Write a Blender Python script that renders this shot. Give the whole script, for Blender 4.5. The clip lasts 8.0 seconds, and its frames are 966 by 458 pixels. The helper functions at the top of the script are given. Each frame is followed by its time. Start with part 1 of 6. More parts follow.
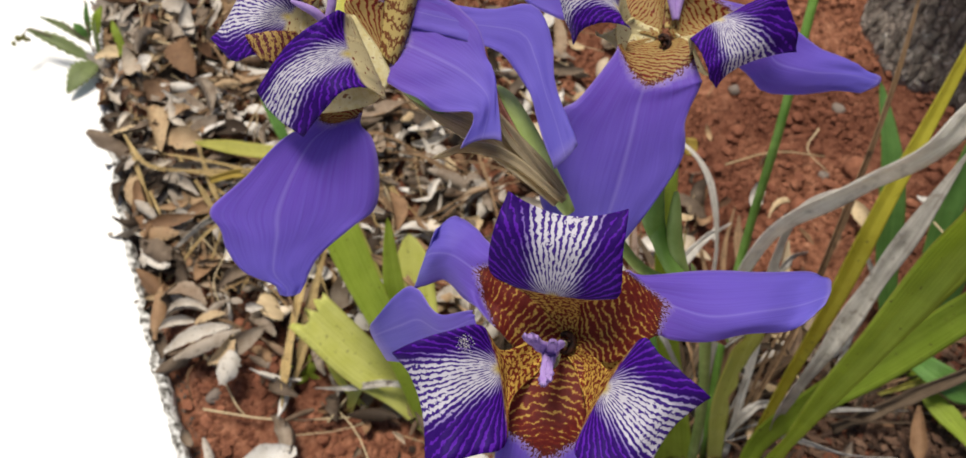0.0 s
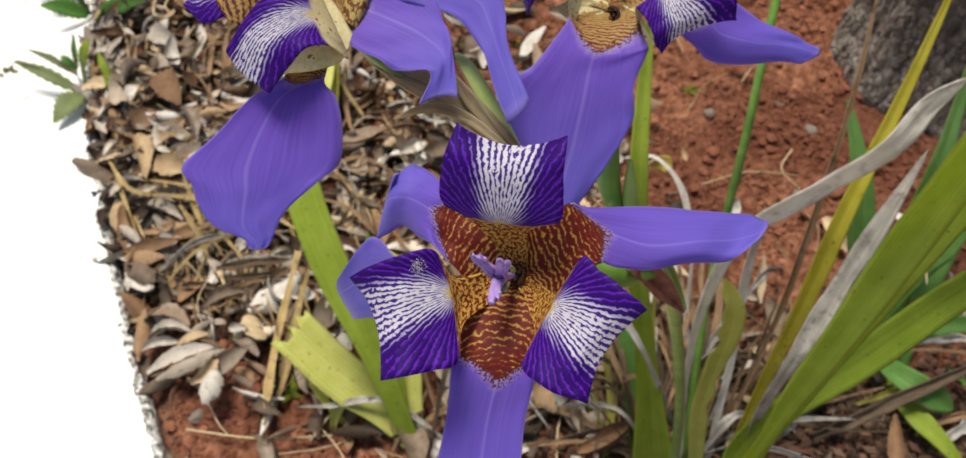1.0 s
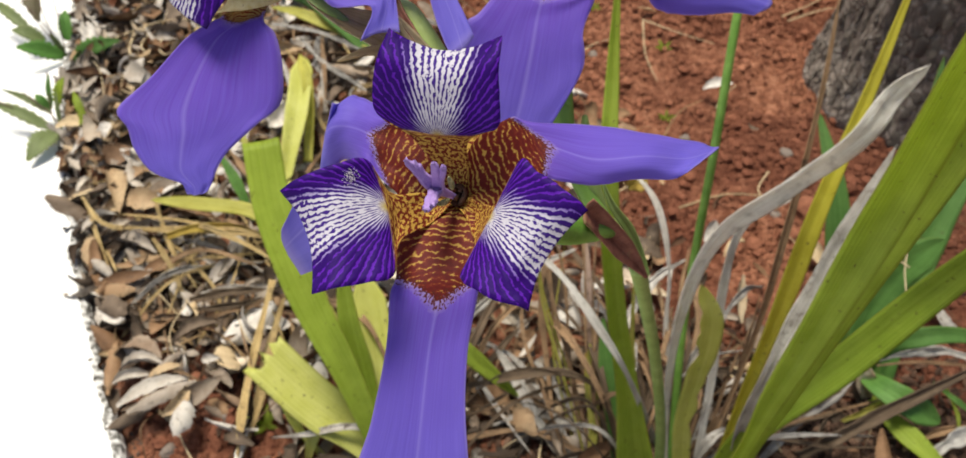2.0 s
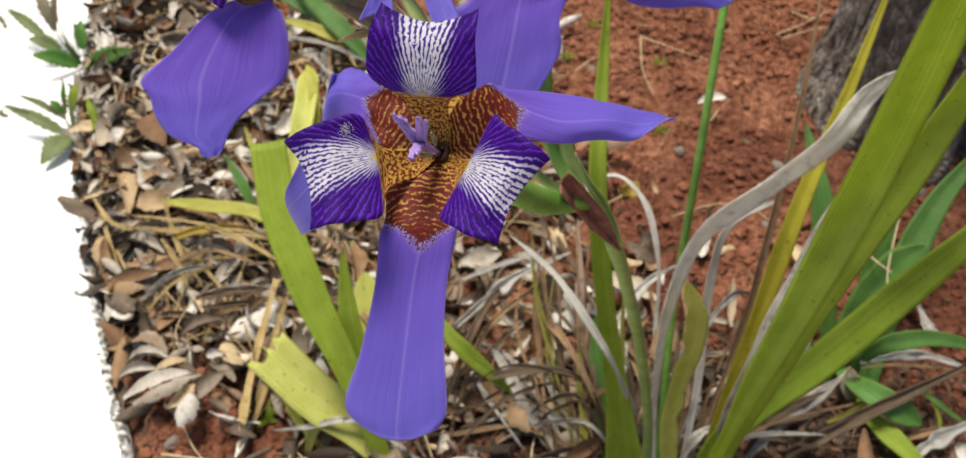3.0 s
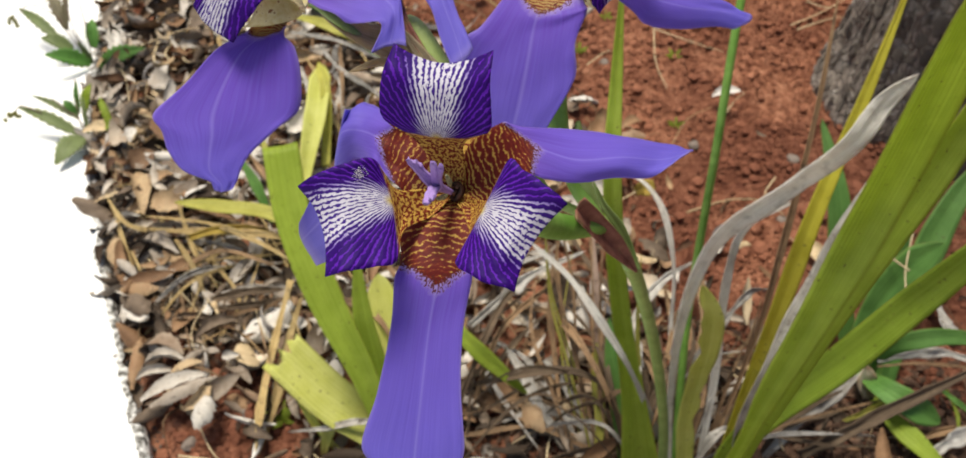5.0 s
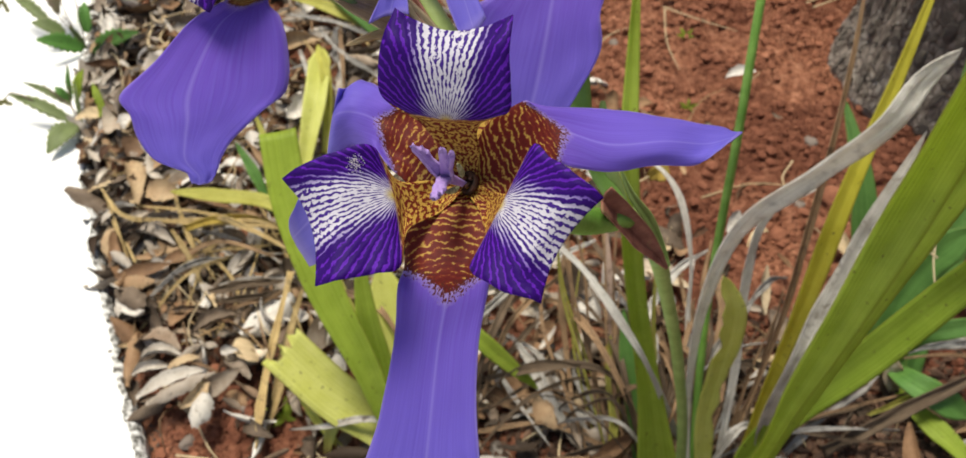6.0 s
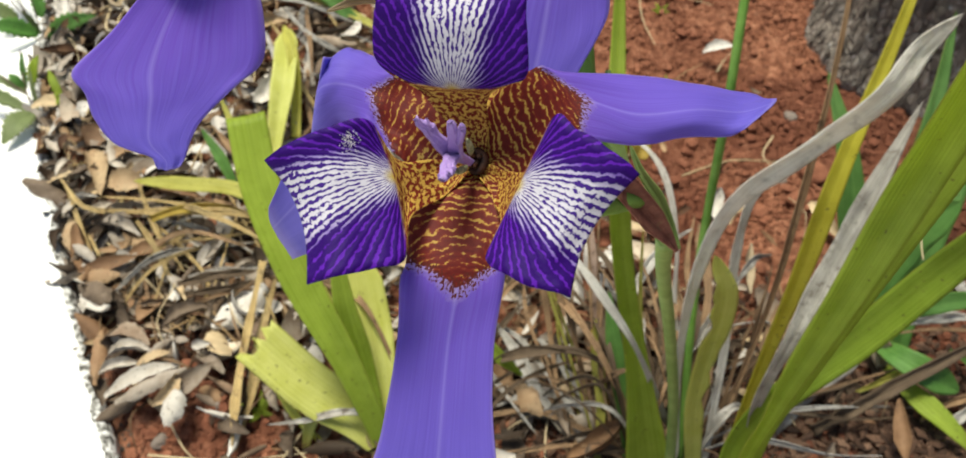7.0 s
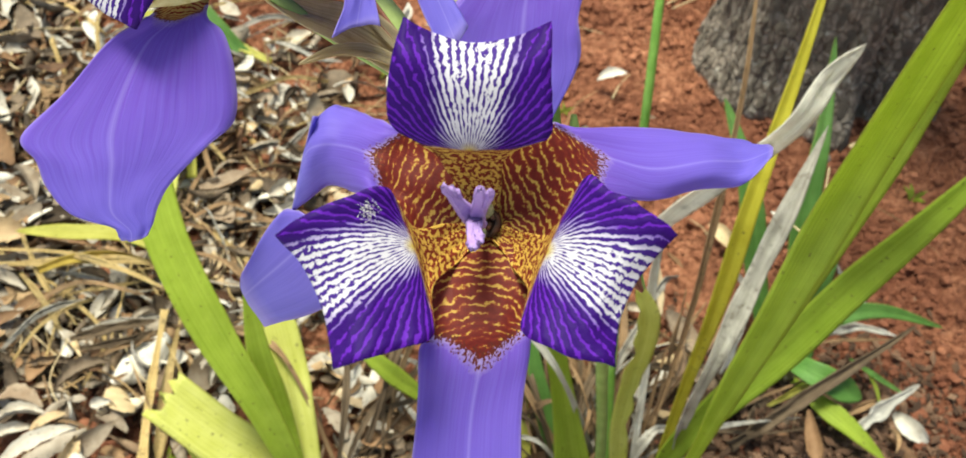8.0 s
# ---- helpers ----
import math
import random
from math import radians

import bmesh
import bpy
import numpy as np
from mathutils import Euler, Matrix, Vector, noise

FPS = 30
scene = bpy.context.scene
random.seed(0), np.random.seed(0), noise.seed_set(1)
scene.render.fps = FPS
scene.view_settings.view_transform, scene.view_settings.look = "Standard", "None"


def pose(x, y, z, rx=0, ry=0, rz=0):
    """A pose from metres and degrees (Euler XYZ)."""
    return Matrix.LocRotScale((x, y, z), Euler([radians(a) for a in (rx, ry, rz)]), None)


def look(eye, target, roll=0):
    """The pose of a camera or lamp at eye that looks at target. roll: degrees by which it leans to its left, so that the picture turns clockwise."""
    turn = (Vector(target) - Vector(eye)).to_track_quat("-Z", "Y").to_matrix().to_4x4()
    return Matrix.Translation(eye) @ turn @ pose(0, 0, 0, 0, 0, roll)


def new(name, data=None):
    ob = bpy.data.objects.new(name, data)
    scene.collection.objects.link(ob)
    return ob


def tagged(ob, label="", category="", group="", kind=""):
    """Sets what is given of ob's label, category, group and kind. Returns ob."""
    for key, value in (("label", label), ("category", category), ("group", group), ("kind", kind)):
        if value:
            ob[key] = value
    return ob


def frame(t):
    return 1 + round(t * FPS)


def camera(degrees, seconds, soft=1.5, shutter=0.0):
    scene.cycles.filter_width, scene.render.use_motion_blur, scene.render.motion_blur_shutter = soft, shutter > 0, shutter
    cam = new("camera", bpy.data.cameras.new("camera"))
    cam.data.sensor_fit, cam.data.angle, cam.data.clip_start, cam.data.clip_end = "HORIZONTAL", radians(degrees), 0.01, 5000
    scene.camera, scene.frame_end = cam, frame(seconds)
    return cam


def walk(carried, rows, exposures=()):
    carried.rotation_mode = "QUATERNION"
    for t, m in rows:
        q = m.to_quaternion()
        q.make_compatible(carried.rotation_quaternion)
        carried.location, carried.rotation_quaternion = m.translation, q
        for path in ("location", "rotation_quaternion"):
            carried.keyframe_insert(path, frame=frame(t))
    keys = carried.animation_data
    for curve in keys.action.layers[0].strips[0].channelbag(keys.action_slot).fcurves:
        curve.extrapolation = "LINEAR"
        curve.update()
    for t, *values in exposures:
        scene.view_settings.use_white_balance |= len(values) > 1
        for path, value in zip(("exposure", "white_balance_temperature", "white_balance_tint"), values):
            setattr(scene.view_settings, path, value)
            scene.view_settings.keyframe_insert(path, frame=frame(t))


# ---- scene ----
cam = camera(56.5, 8.0, soft=1.5)
PATH = [
    (0, (0.035, 0.027, 0.846), (0.008, 1.142, -0.814), -2.5),
    (0.5, (0.043, 0.015, 0.866), (0.001, 1.166, -0.77), -3.1),
    (0.8, (0.045, 0.002, 0.867), (0.020, 1.174, -0.754), -2.7),
    (1, (0.044, -0.005, 0.841), (0.043, 1.193, -0.761), -2.1),
    (1.5, (0.052, -0.013, 0.807), (0.07, 1.256, -0.739), -2.2),
    (2, (0.055, -0.029, 0.811), (0.086, 1.269, -0.709), -2.2),
    (2.2, (0.053, -0.038, 0.812), (0.096, 1.289, -0.683), -1.0),
    (3.3, (0.066, -0.078, 0.836), (0.074, 1.260, -0.651), -2.4),
    (3.5, (0.068, -0.085, 0.846), (0.073, 1.255, -0.639), -2.9),
    (4, (0.062, -0.082, 0.844), (0.089, 1.269, -0.63), -1.5),
    (4.2, (0.058, -0.070, 0.836), (0.072, 1.276, -0.643), -2.1),
    (4.5, (0.061, -0.064, 0.835), (0.083, 1.265, -0.66), -2.2),
    (5, (0.061, -0.051, 0.83), (0.054, 1.26, -0.68), -3.2),
    (5.2, (0.061, -0.044, 0.823), (0.033, 1.258, -0.694), -3.7),
    (6.3, (0.055, -0.016, 0.799), (0.049, 1.255, -0.744), -4.2),
    (6.5, (0.053, -0.011, 0.796), (0.075, 1.247, -0.758), -3.5),
    (7, (0.048, -0.005, 0.783), (0.096, 1.248, -0.775), -3.0),
    (7.5, (0.043, 0.001, 0.781), (0.169, 1.261, -0.767), -0.8),
    (8, (0.022, 0.011, 0.781), (0.33, 1.272, -0.741), 3.3),
]
EXPOSURES = [(0.0, 0.3, 6900, 8), (2.0, 0.55, 6950, 6), (5.0, 0.53, 6950, 6), (6.5, 0.57, 6950, 3), (7.0, 0.64, 6900, 0), (7.6, 0.78, 6950, -4), (8.0, 1.13, 7150, -6)]
walk(cam, [(t, look(eye, target, roll)) for t, eye, target, roll in PATH], EXPOSURES)
cam.data.dof.use_dof = True
cam.data.dof.focus_distance, cam.data.dof.aperture_fstop = 0.225, 31.0

# ---- daylight ----
world = bpy.data.worlds.new("sky")
scene.world = world
world.use_nodes = True
wn = world.node_tree
sky = wn.nodes.new("ShaderNodeTexSky")
sky.sky_type = "NISHITA"
sky.sun_disc = False
sky.sun_elevation, sky.sun_rotation = radians(78), radians(-30)
sky.air_density, sky.dust_density = 1.0, 3.0
wn.links.new(sky.outputs["Color"], wn.nodes["Background"].inputs["Color"])
wn.nodes["Background"].inputs["Strength"].default_value = 0.076
lamp = bpy.data.lights.new("sun", "SUN")
lamp.energy, lamp.angle, lamp.color = 3.35, radians(20), (1.0, 0.95, 0.88)
sun = new("sun", lamp)
sun.matrix_world = look((-0.52, 0.90, 4.89), (0, 0, 0))


# ---- materials ----
def material(name, rough=0.6, spec=0.3):
    m = bpy.data.materials.new(name)
    m.use_nodes = True
    nt = m.node_tree
    b = nt.nodes["Principled BSDF"]
    b.inputs["Roughness"].default_value = rough
    b.inputs["Specular IOR Level"].default_value = spec
    return m, nt, b


def node(nt, kind, **values):
    n = nt.nodes.new("ShaderNode" + kind)
    for key, value in values.items():
        if key in n.inputs:
            n.inputs[key].default_value = value
    return n


def math_node(nt, op, a, b=0.0, c=0.0, clamp=False):
    n = nt.nodes.new("ShaderNodeMath")
    n.operation, n.use_clamp = op, clamp
    for i, v in enumerate((a, b, c)):
        if isinstance(v, (int, float)):
            n.inputs[i].default_value = v
        else:
            nt.links.new(v, n.inputs[i])
    return n.outputs[0]


def ramp(nt, fac, stops, mode="LINEAR"):
    n = nt.nodes.new("ShaderNodeValToRGB")
    n.color_ramp.interpolation = mode
    els = n.color_ramp.elements
    while len(els) < len(stops):
        els.new(0.5)
    for e, (p, c) in zip(els, stops):
        e.position, e.color = p, (*c, 1) if len(c) == 3 else c
    if fac is not None:
        nt.links.new(fac, n.inputs[0])
    return n.outputs[0]


def mix(nt, fac, a, b, blend="MIX"):
    n = nt.nodes.new("ShaderNodeMix")
    n.data_type, n.blend_type = "RGBA", blend
    for i, v in ((0, fac), (6, a), (7, b)):
        if isinstance(v, (int, float)):
            n.inputs[i].default_value = v
        elif isinstance(v, tuple):
            n.inputs[i].default_value = (*v, 1)
        else:
            nt.links.new(v, n.inputs[i])
    return n.outputs[2]


def noise_tex(nt, scale, detail=4.0, vec=None, rough=0.55, dist=0.0):
    n = node(nt, "TexNoise", Scale=scale, Detail=detail, Roughness=rough, Distortion=dist)
    if vec is not None:
        nt.links.new(vec, n.inputs["Vector"])
    return n.outputs["Fac"]


def obj_vec(nt):
    return nt.nodes.new("ShaderNodeTexCoord").outputs["Object"]


def uv_parts(nt):
    """Across (-1 to 1) and along (0 to 1) a petal or leaf."""
    sep = nt.nodes.new("ShaderNodeSeparateXYZ")
    nt.links.new(nt.nodes.new("ShaderNodeUVMap").outputs[0], sep.inputs[0])
    across = math_node(nt, "MULTIPLY_ADD", sep.outputs[0], 2.0, -1.0)
    return across, sep.outputs[1]


def combine(nt, x, y, z=0.0):
    n = nt.nodes.new("ShaderNodeCombineXYZ")
    for i, v in enumerate((x, y, z)):
        if isinstance(v, (int, float)):
            n.inputs[i].default_value = v
        else:
            nt.links.new(v, n.inputs[i])
    return n.outputs[0]


def bump(nt, b, height, strength=0.3, distance=0.001):
    n = node(nt, "Bump", Strength=strength, Distance=distance)
    nt.links.new(height, n.inputs["Height"])
    nt.links.new(n.outputs[0], b.inputs["Normal"])


def thin(nt, b, colour, amount):
    """Lets part of the light through, as a petal or leaf does."""
    tr = nt.nodes.new("ShaderNodeBsdfTranslucent")
    nt.links.new(colour, tr.inputs[0])
    mx = node(nt, "MixShader", Fac=amount)
    mx.inputs[0].default_value = amount
    nt.links.new(b.outputs[0], mx.inputs[1])
    nt.links.new(tr.outputs[0], mx.inputs[2])
    nt.links.new(mx.outputs[0], nt.nodes["Material Output"].inputs[0])


def tiger(nt, across, along, lines, seed):
    """Dark red-brown bars that wander over yellow and arch across the petal."""
    arch = math_node(nt, "MULTIPLY_ADD", math_node(nt, "POWER", math_node(nt, "ABSOLUTE", across), 1.8), -0.05, along)
    warp = noise_tex(nt, 1.0, 3, combine(nt, math_node(nt, "MULTIPLY", across, 3.4), math_node(nt, "MULTIPLY", along, 22.0), seed))
    ph = math_node(nt, "MULTIPLY_ADD", warp, 13.0, math_node(nt, "MULTIPLY", arch, lines))
    wave = math_node(nt, "SINE", ph)
    fine = noise_tex(nt, 1.0, 3, combine(nt, math_node(nt, "MULTIPLY", across, 9.0), math_node(nt, "MULTIPLY", along, 70.0), 3.0 + seed))
    return math_node(nt, "MULTIPLY_ADD", math_node(nt, "MULTIPLY_ADD", fine, 4.0, -2.0), 0.8, wave)


def sepal_material(name, edge, lines, seed):
    m, nt, b = material(name, 0.55, 0.2)
    across, along = uv_parts(nt)
    bars = tiger(nt, across, along, lines, seed)
    # more yellow towards the heart
    bars = math_node(nt, "ADD", bars, math_node(nt, "MULTIPLY_ADD", along, 0.9 / edge, 0.05 if edge > 0.4 else -1.25))
    cup = ramp(nt, math_node(nt, "MULTIPLY_ADD", bars, 0.25, 0.5), [(0.36, (0.60, 0.39, 0.09) if edge > 0.4 else (0.44, 0.31, 0.12)), (0.43, (0.36, 0.118, 0.030)), (0.5, (0.200, 0.024, 0.017)), (1, (0.140, 0.016, 0.015))])
    veins = noise_tex(nt, 1.0, 3, combine(nt, math_node(nt, "MULTIPLY", across, 26.0), math_node(nt, "MULTIPLY", along, 3.0), seed))
    soft = noise_tex(nt, 1.0, 2, combine(nt, math_node(nt, "MULTIPLY", across, 2.0), math_node(nt, "MULTIPLY", along, 4.0), seed))
    base = mix(nt, soft, (0.150, 0.064, 0.475), (0.215, 0.104, 0.62))
    outer = mix(nt, soft, (0.128, 0.110, 0.54), (0.195, 0.174, 0.70))
    blue = mix(nt, math_node(nt, "MULTIPLY_ADD", along, 1.6, -0.6, clamp=True), base, outer)
    streak = noise_tex(nt, 1.0, 2, combine(nt, math_node(nt, "MULTIPLY", across, 60.0), math_node(nt, "MULTIPLY", along, 5.0), seed + 6))
    blue = mix(nt, math_node(nt, "MULTIPLY_ADD", veins, 0.9, -0.25, clamp=True), blue, (0.24, 0.18, 0.70))
    blue = mix(nt, math_node(nt, "MULTIPLY_ADD", streak, 0.5, -0.18, clamp=True), blue, (0.115, 0.078, 0.45))
    rib = math_node(nt, "SUBTRACT", 1.0, math_node(nt, "MULTIPLY", math_node(nt, "ABSOLUTE", across), 20.0), clamp=True)
    blue = mix(nt, math_node(nt, "MULTIPLY", rib, 0.3), blue, (0.44, 0.38, 0.80))
    hem = math_node(nt, "MULTIPLY_ADD", math_node(nt, "MAXIMUM", math_node(nt, "ABSOLUTE", across), math_node(nt, "MULTIPLY_ADD", along, 1.6, -0.6)), 22.0, -20.9, clamp=True)
    blue = mix(nt, math_node(nt, "MULTIPLY", hem, 0.4), blue, (0.42, 0.34, 0.66))
    # a ragged pale rim, speckled with the brown, drawn to a point in the middle
    rag = noise_tex(nt, 1.0, 2, combine(nt, math_node(nt, "MULTIPLY", across, 15.0), math_node(nt, "MULTIPLY", along, 60.0), seed))
    bend = math_node(nt, "MULTIPLY", math_node(nt, "POWER", math_node(nt, "ABSOLUTE", across), 1.1), 0.3 * edge)
    at = math_node(nt, "ADD", along, math_node(nt, "MULTIPLY_ADD", rag, 0.06, bend))
    off = math_node(nt, "SUBTRACT", at, edge + 0.03)
    rim = math_node(nt, "MULTIPLY_ADD", off, 90.0, 0.5, clamp=True)
    pale = math_node(nt, "MULTIPLY_ADD", off, -15.0, 0.85, clamp=True)
    blue = mix(nt, math_node(nt, "MULTIPLY", pale, 0.8), blue, (0.50, 0.40, 0.66))
    col = mix(nt, rim, cup, blue)
    fleck = noise_tex(nt, 1.0, 2, combine(nt, math_node(nt, "MULTIPLY", across, 24.0), math_node(nt, "MULTIPLY", along, 30.0 / edge), seed + 3))
    near = math_node(nt, "SUBTRACT", 1.0, math_node(nt, "MULTIPLY", math_node(nt, "ABSOLUTE", off), 9.0 / edge), clamp=True)
    fleck = math_node(nt, "MULTIPLY_ADD", math_node(nt, "ADD", fleck, math_node(nt, "MULTIPLY", near, 0.16)), 16.0, -9.5, clamp=True)
    col = mix(nt, math_node(nt, "MULTIPLY", fleck, math_node(nt, "GREATER_THAN", near, 0.02)), col, (0.12, 0.024, 0.018))
    nt.links.new(col, b.inputs["Base Color"])
    bump(nt, b, math_node(nt, "MULTIPLY_ADD", streak, 0.25, veins), 0.25, 0.0006)
    thin(nt, b, col, 0.42)
    return m


def petal_material(name, seed, start, skin=(0.52, 0.33, 0.06), few=0.0, lean=0.0):
    """White with violet dashes that fan out from the base; the sides deep violet, the claw yellow and spotted."""
    m, nt, b = material(name, 0.6, 0.12)
    across, along = uv_parts(nt)
    run = math_node(nt, "SUBTRACT", along, start)
    x = math_node(nt, "MULTIPLY_ADD", across, 15.0, 15.0 * lean)
    y = math_node(nt, "MAXIMUM", math_node(nt, "MULTIPLY", run, 18.0 / (1 - start)), 0.0)
    away = math_node(nt, "SQRT", math_node(nt, "ADD", math_node(nt, "MULTIPLY", x, x), math_node(nt, "MULTIPLY", y, y)))
    fan = math_node(nt, "ARCTAN2", x, math_node(nt, "ADD", y, 1.8))
    wander = noise_tex(nt, 1.0, 2, combine(nt, math_node(nt, "MULTIPLY", x, 0.5), math_node(nt, "MULTIPLY", y, 0.5), seed))
    phase = math_node(nt, "MULTIPLY_ADD", wander, 6.0, math_node(nt, "MULTIPLY", fan, 63.0))
    wave = math_node(nt, "SINE", phase)
    # each line breaks into dashes of its own where the ground is white
    dash = noise_tex(nt, 1.0, 2, combine(nt, math_node(nt, "MULTIPLY", phase, 0.32), math_node(nt, "MULTIPLY", away, 0.9), seed + 2))
    dash = math_node(nt, "MULTIPLY_ADD", dash, 7.0, -3.5)
    a = math_node(nt, "ABSOLUTE", x)
    spread = noise_tex(nt, 1.0, 2, combine(nt, math_node(nt, "MULTIPLY", fan, 10.0), math_node(nt, "MULTIPLY", away, 0.2), seed + 5))
    side = math_node(nt, "MULTIPLY_ADD", spread, 5.0, math_node(nt, "ADD", a, math_node(nt, "MULTIPLY", wave, 0.7)))
    side = math_node(nt, "MULTIPLY_ADD", y, -0.29, side)
    deep = math_node(nt, "MULTIPLY_ADD", side, 0.27, -1.12, clamp=True)
    reach = math_node(nt, "MULTIPLY_ADD", deep, -0.9, 1.4)
    lines = math_node(nt, "MULTIPLY_ADD", dash, reach, math_node(nt, "MULTIPLY", wave, 1.5))
    lilac = mix(nt, spread, (0.118, 0.018, 0.41), (0.076, 0.005, 0.31))
    ground_col = mix(nt, deep, (0.57, 0.55, 0.62), lilac)
    ink_col = mix(nt, deep, (0.050, 0.018, 0.20), (0.025, 0.002, 0.125))
    ink = math_node(nt, "MULTIPLY_ADD", math_node(nt, "ADD", lines, math_node(nt, "MULTIPLY_ADD", y, 0.035, math_node(nt, "MULTIPLY_ADD", deep, 1.45, -0.76))), 2.6, 0.42, clamp=True)
    col = mix(nt, ink, ground_col, ink_col)
    spots = noise_tex(nt, 1.0, 2, combine(nt, math_node(nt, "MULTIPLY", across, 5.5), math_node(nt, "MULTIPLY", along, 52.0), seed + 9))
    claw = ramp(nt, spots, [(0.48 + few, skin), (0.52 + few, (0.18, 0.026, 0.016))])
    throat = math_node(nt, "MULTIPLY_ADD", run, 30.0, 0.6, clamp=True)
    spot = math_node(nt, "SUBTRACT", 1.0, math_node(nt, "MULTIPLY", away, 0.45), clamp=True)
    col = mix(nt, spot, col, (0.55, 0.42, 0.05))
    col = mix(nt, throat, claw, col)
    nt.links.new(col, b.inputs["Base Color"])
    bump(nt, b, lines, 0.15, 0.0004)
    thin(nt, b, col, 0.2)
    return m


def leaf_material(name, low, high, dry=False, gloss=0.45, see_through=0.3, stained=0.8):
    m, nt, b = material(name, gloss, 0.35)
    across, along = uv_parts(nt)
    rnd = nt.nodes.new("ShaderNodeObjectInfo").outputs["Random"]
    veins = noise_tex(nt, 1.0, 3, combine(nt, math_node(nt, "MULTIPLY", across, 14.0), math_node(nt, "MULTIPLY", along, 1.2), math_node(nt, "MULTIPLY", rnd, 40.0)))
    ribs = math_node(nt, "SINE", math_node(nt, "MULTIPLY_ADD", veins, 6.0, math_node(nt, "MULTIPLY", across, 34.0)))
    blot = noise_tex(nt, 55.0, 5, obj_vec(nt))
    fac = math_node(nt, "ADD", math_node(nt, "MULTIPLY", veins, 0.55), math_node(nt, "MULTIPLY", blot, 0.45))
    fac = math_node(nt, "MULTIPLY_ADD", ribs, 0.03, fac)
    col = ramp(nt, fac, [(0.34, low), (0.66, high)])
    tone = math_node(nt, "MULTIPLY_ADD", rnd, 0.35, 0.82)
    n = nt.nodes.new("ShaderNodeHueSaturation")
    nt.links.new(col, n.inputs["Color"])
    nt.links.new(tone, n.inputs["Value"])
    col = n.outputs[0]
    if dry:
        stain = noise_tex(nt, 120.0, 5, obj_vec(nt))
        col = mix(nt, ramp(nt, stain, [(0.56, (0, 0, 0)), (0.70, (stained,) * 3)]), col, (0.10, 0.065, 0.04))
    else:
        spots = noise_tex(nt, 260.0, 3, obj_vec(nt))
        col = mix(nt, ramp(nt, spots, [(0.66, (0, 0, 0)), (0.72, (0.8, 0.8, 0.8))]), col, (0.12, 0.09, 0.03))
        edge = math_node(nt, "MULTIPLY_ADD", math_node(nt, "ABSOLUTE", across), 16.0, -15.2, clamp=True)
        col = mix(nt, math_node(nt, "MULTIPLY", edge, 0.6), col, (0.30, 0.22, 0.05))
    nt.links.new(col, b.inputs["Base Color"])
    bump(nt, b, math_node(nt, "MULTIPLY_ADD", ribs, 0.15, veins), 0.6, 0.0012)
    thin(nt, b, col, see_through)
    return m


def plain(name, stops, scale, rough=0.8, strength=0.4, dist=0.002, detail=6.0, islands=0.0):
    m, nt, b = material(name, rough, 0.25)
    v = obj_vec(nt)
    f = noise_tex(nt, scale, detail, v)
    if islands:
        r = nt.nodes.new("ShaderNodeNewGeometry").outputs["Random Per Island"]
        f = math_node(nt, "ADD", math_node(nt, "MULTIPLY", f, 1 - islands), math_node(nt, "MULTIPLY", r, islands))
    nt.links.new(ramp(nt, f, stops), b.inputs["Base Color"])
    bump(nt, b, noise_tex(nt, scale * 6, 5, v), strength, dist)
    return m


SEPALS = {}


def sepal_mat(edge):
    """One material for each share of the sepal that the brown base takes."""
    if edge not in SEPALS:
        SEPALS[edge] = sepal_material("sepal", edge, 96.0 / edge, 1.0 + 9 * edge)
    return SEPALS[edge]


M_PETAL = petal_material("petal", 2.0, 0.47, (0.58, 0.37, 0.08), -0.005)
M_PETAL_WEST = petal_material("petal_west", 11.0, 0.47, (0.58, 0.37, 0.08), -0.005, 0.13)
M_PETAL_EAST = petal_material("petal_east", 17.0, 0.47, (0.58, 0.37, 0.08), -0.005, -0.13)
M_PETAL_CURLED = petal_material("petal_curled", 6.0, 0.40, (0.55, 0.47, 0.26), 0.14)
M_STYLE, nt, b = material("style", 0.45, 0.3)
col = mix(nt, noise_tex(nt, 900.0, 3, obj_vec(nt)), (0.36, 0.20, 0.60), (0.56, 0.42, 0.76))
nt.links.new(col, b.inputs["Base Color"])
thin(nt, b, col, 0.3)
M_POLLEN = plain("pollen", [(0.4, (0.45, 0.42, 0.45)), (0.6, (0.65, 0.62, 0.62))], 900, 0.8)
M_ANTHER = plain("anther", [(0.4, (0.16, 0.17, 0.08)), (0.6, (0.38, 0.36, 0.20))], 700, 0.85)
M_HEART = plain("heart", [(0.4, (0.015, 0.006, 0.004)), (0.7, (0.07, 0.02, 0.008))], 400, 0.6)
M_CLAW, nt, b = material("claw", 0.55, 0.2)
across, along = uv_parts(nt)
col = ramp(nt, tiger(nt, across, along, 70.0, 4.0), [(0.0, (0.46, 0.35, 0.13)), (0.45, (0.16, 0.055, 0.022))])
nt.links.new(col, b.inputs["Base Color"])
thin(nt, b, col, 0.25)
M_TIGER, nt, b = material("tiger", 0.55, 0.2)
across, along = uv_parts(nt)
col = ramp(nt, tiger(nt, across, along, 40.0, 8.0), [(-0.0, (0.40, 0.26, 0.08)), (0.08, (0.12, 0.022, 0.02)), (1.0, (0.09, 0.014, 0.03))])
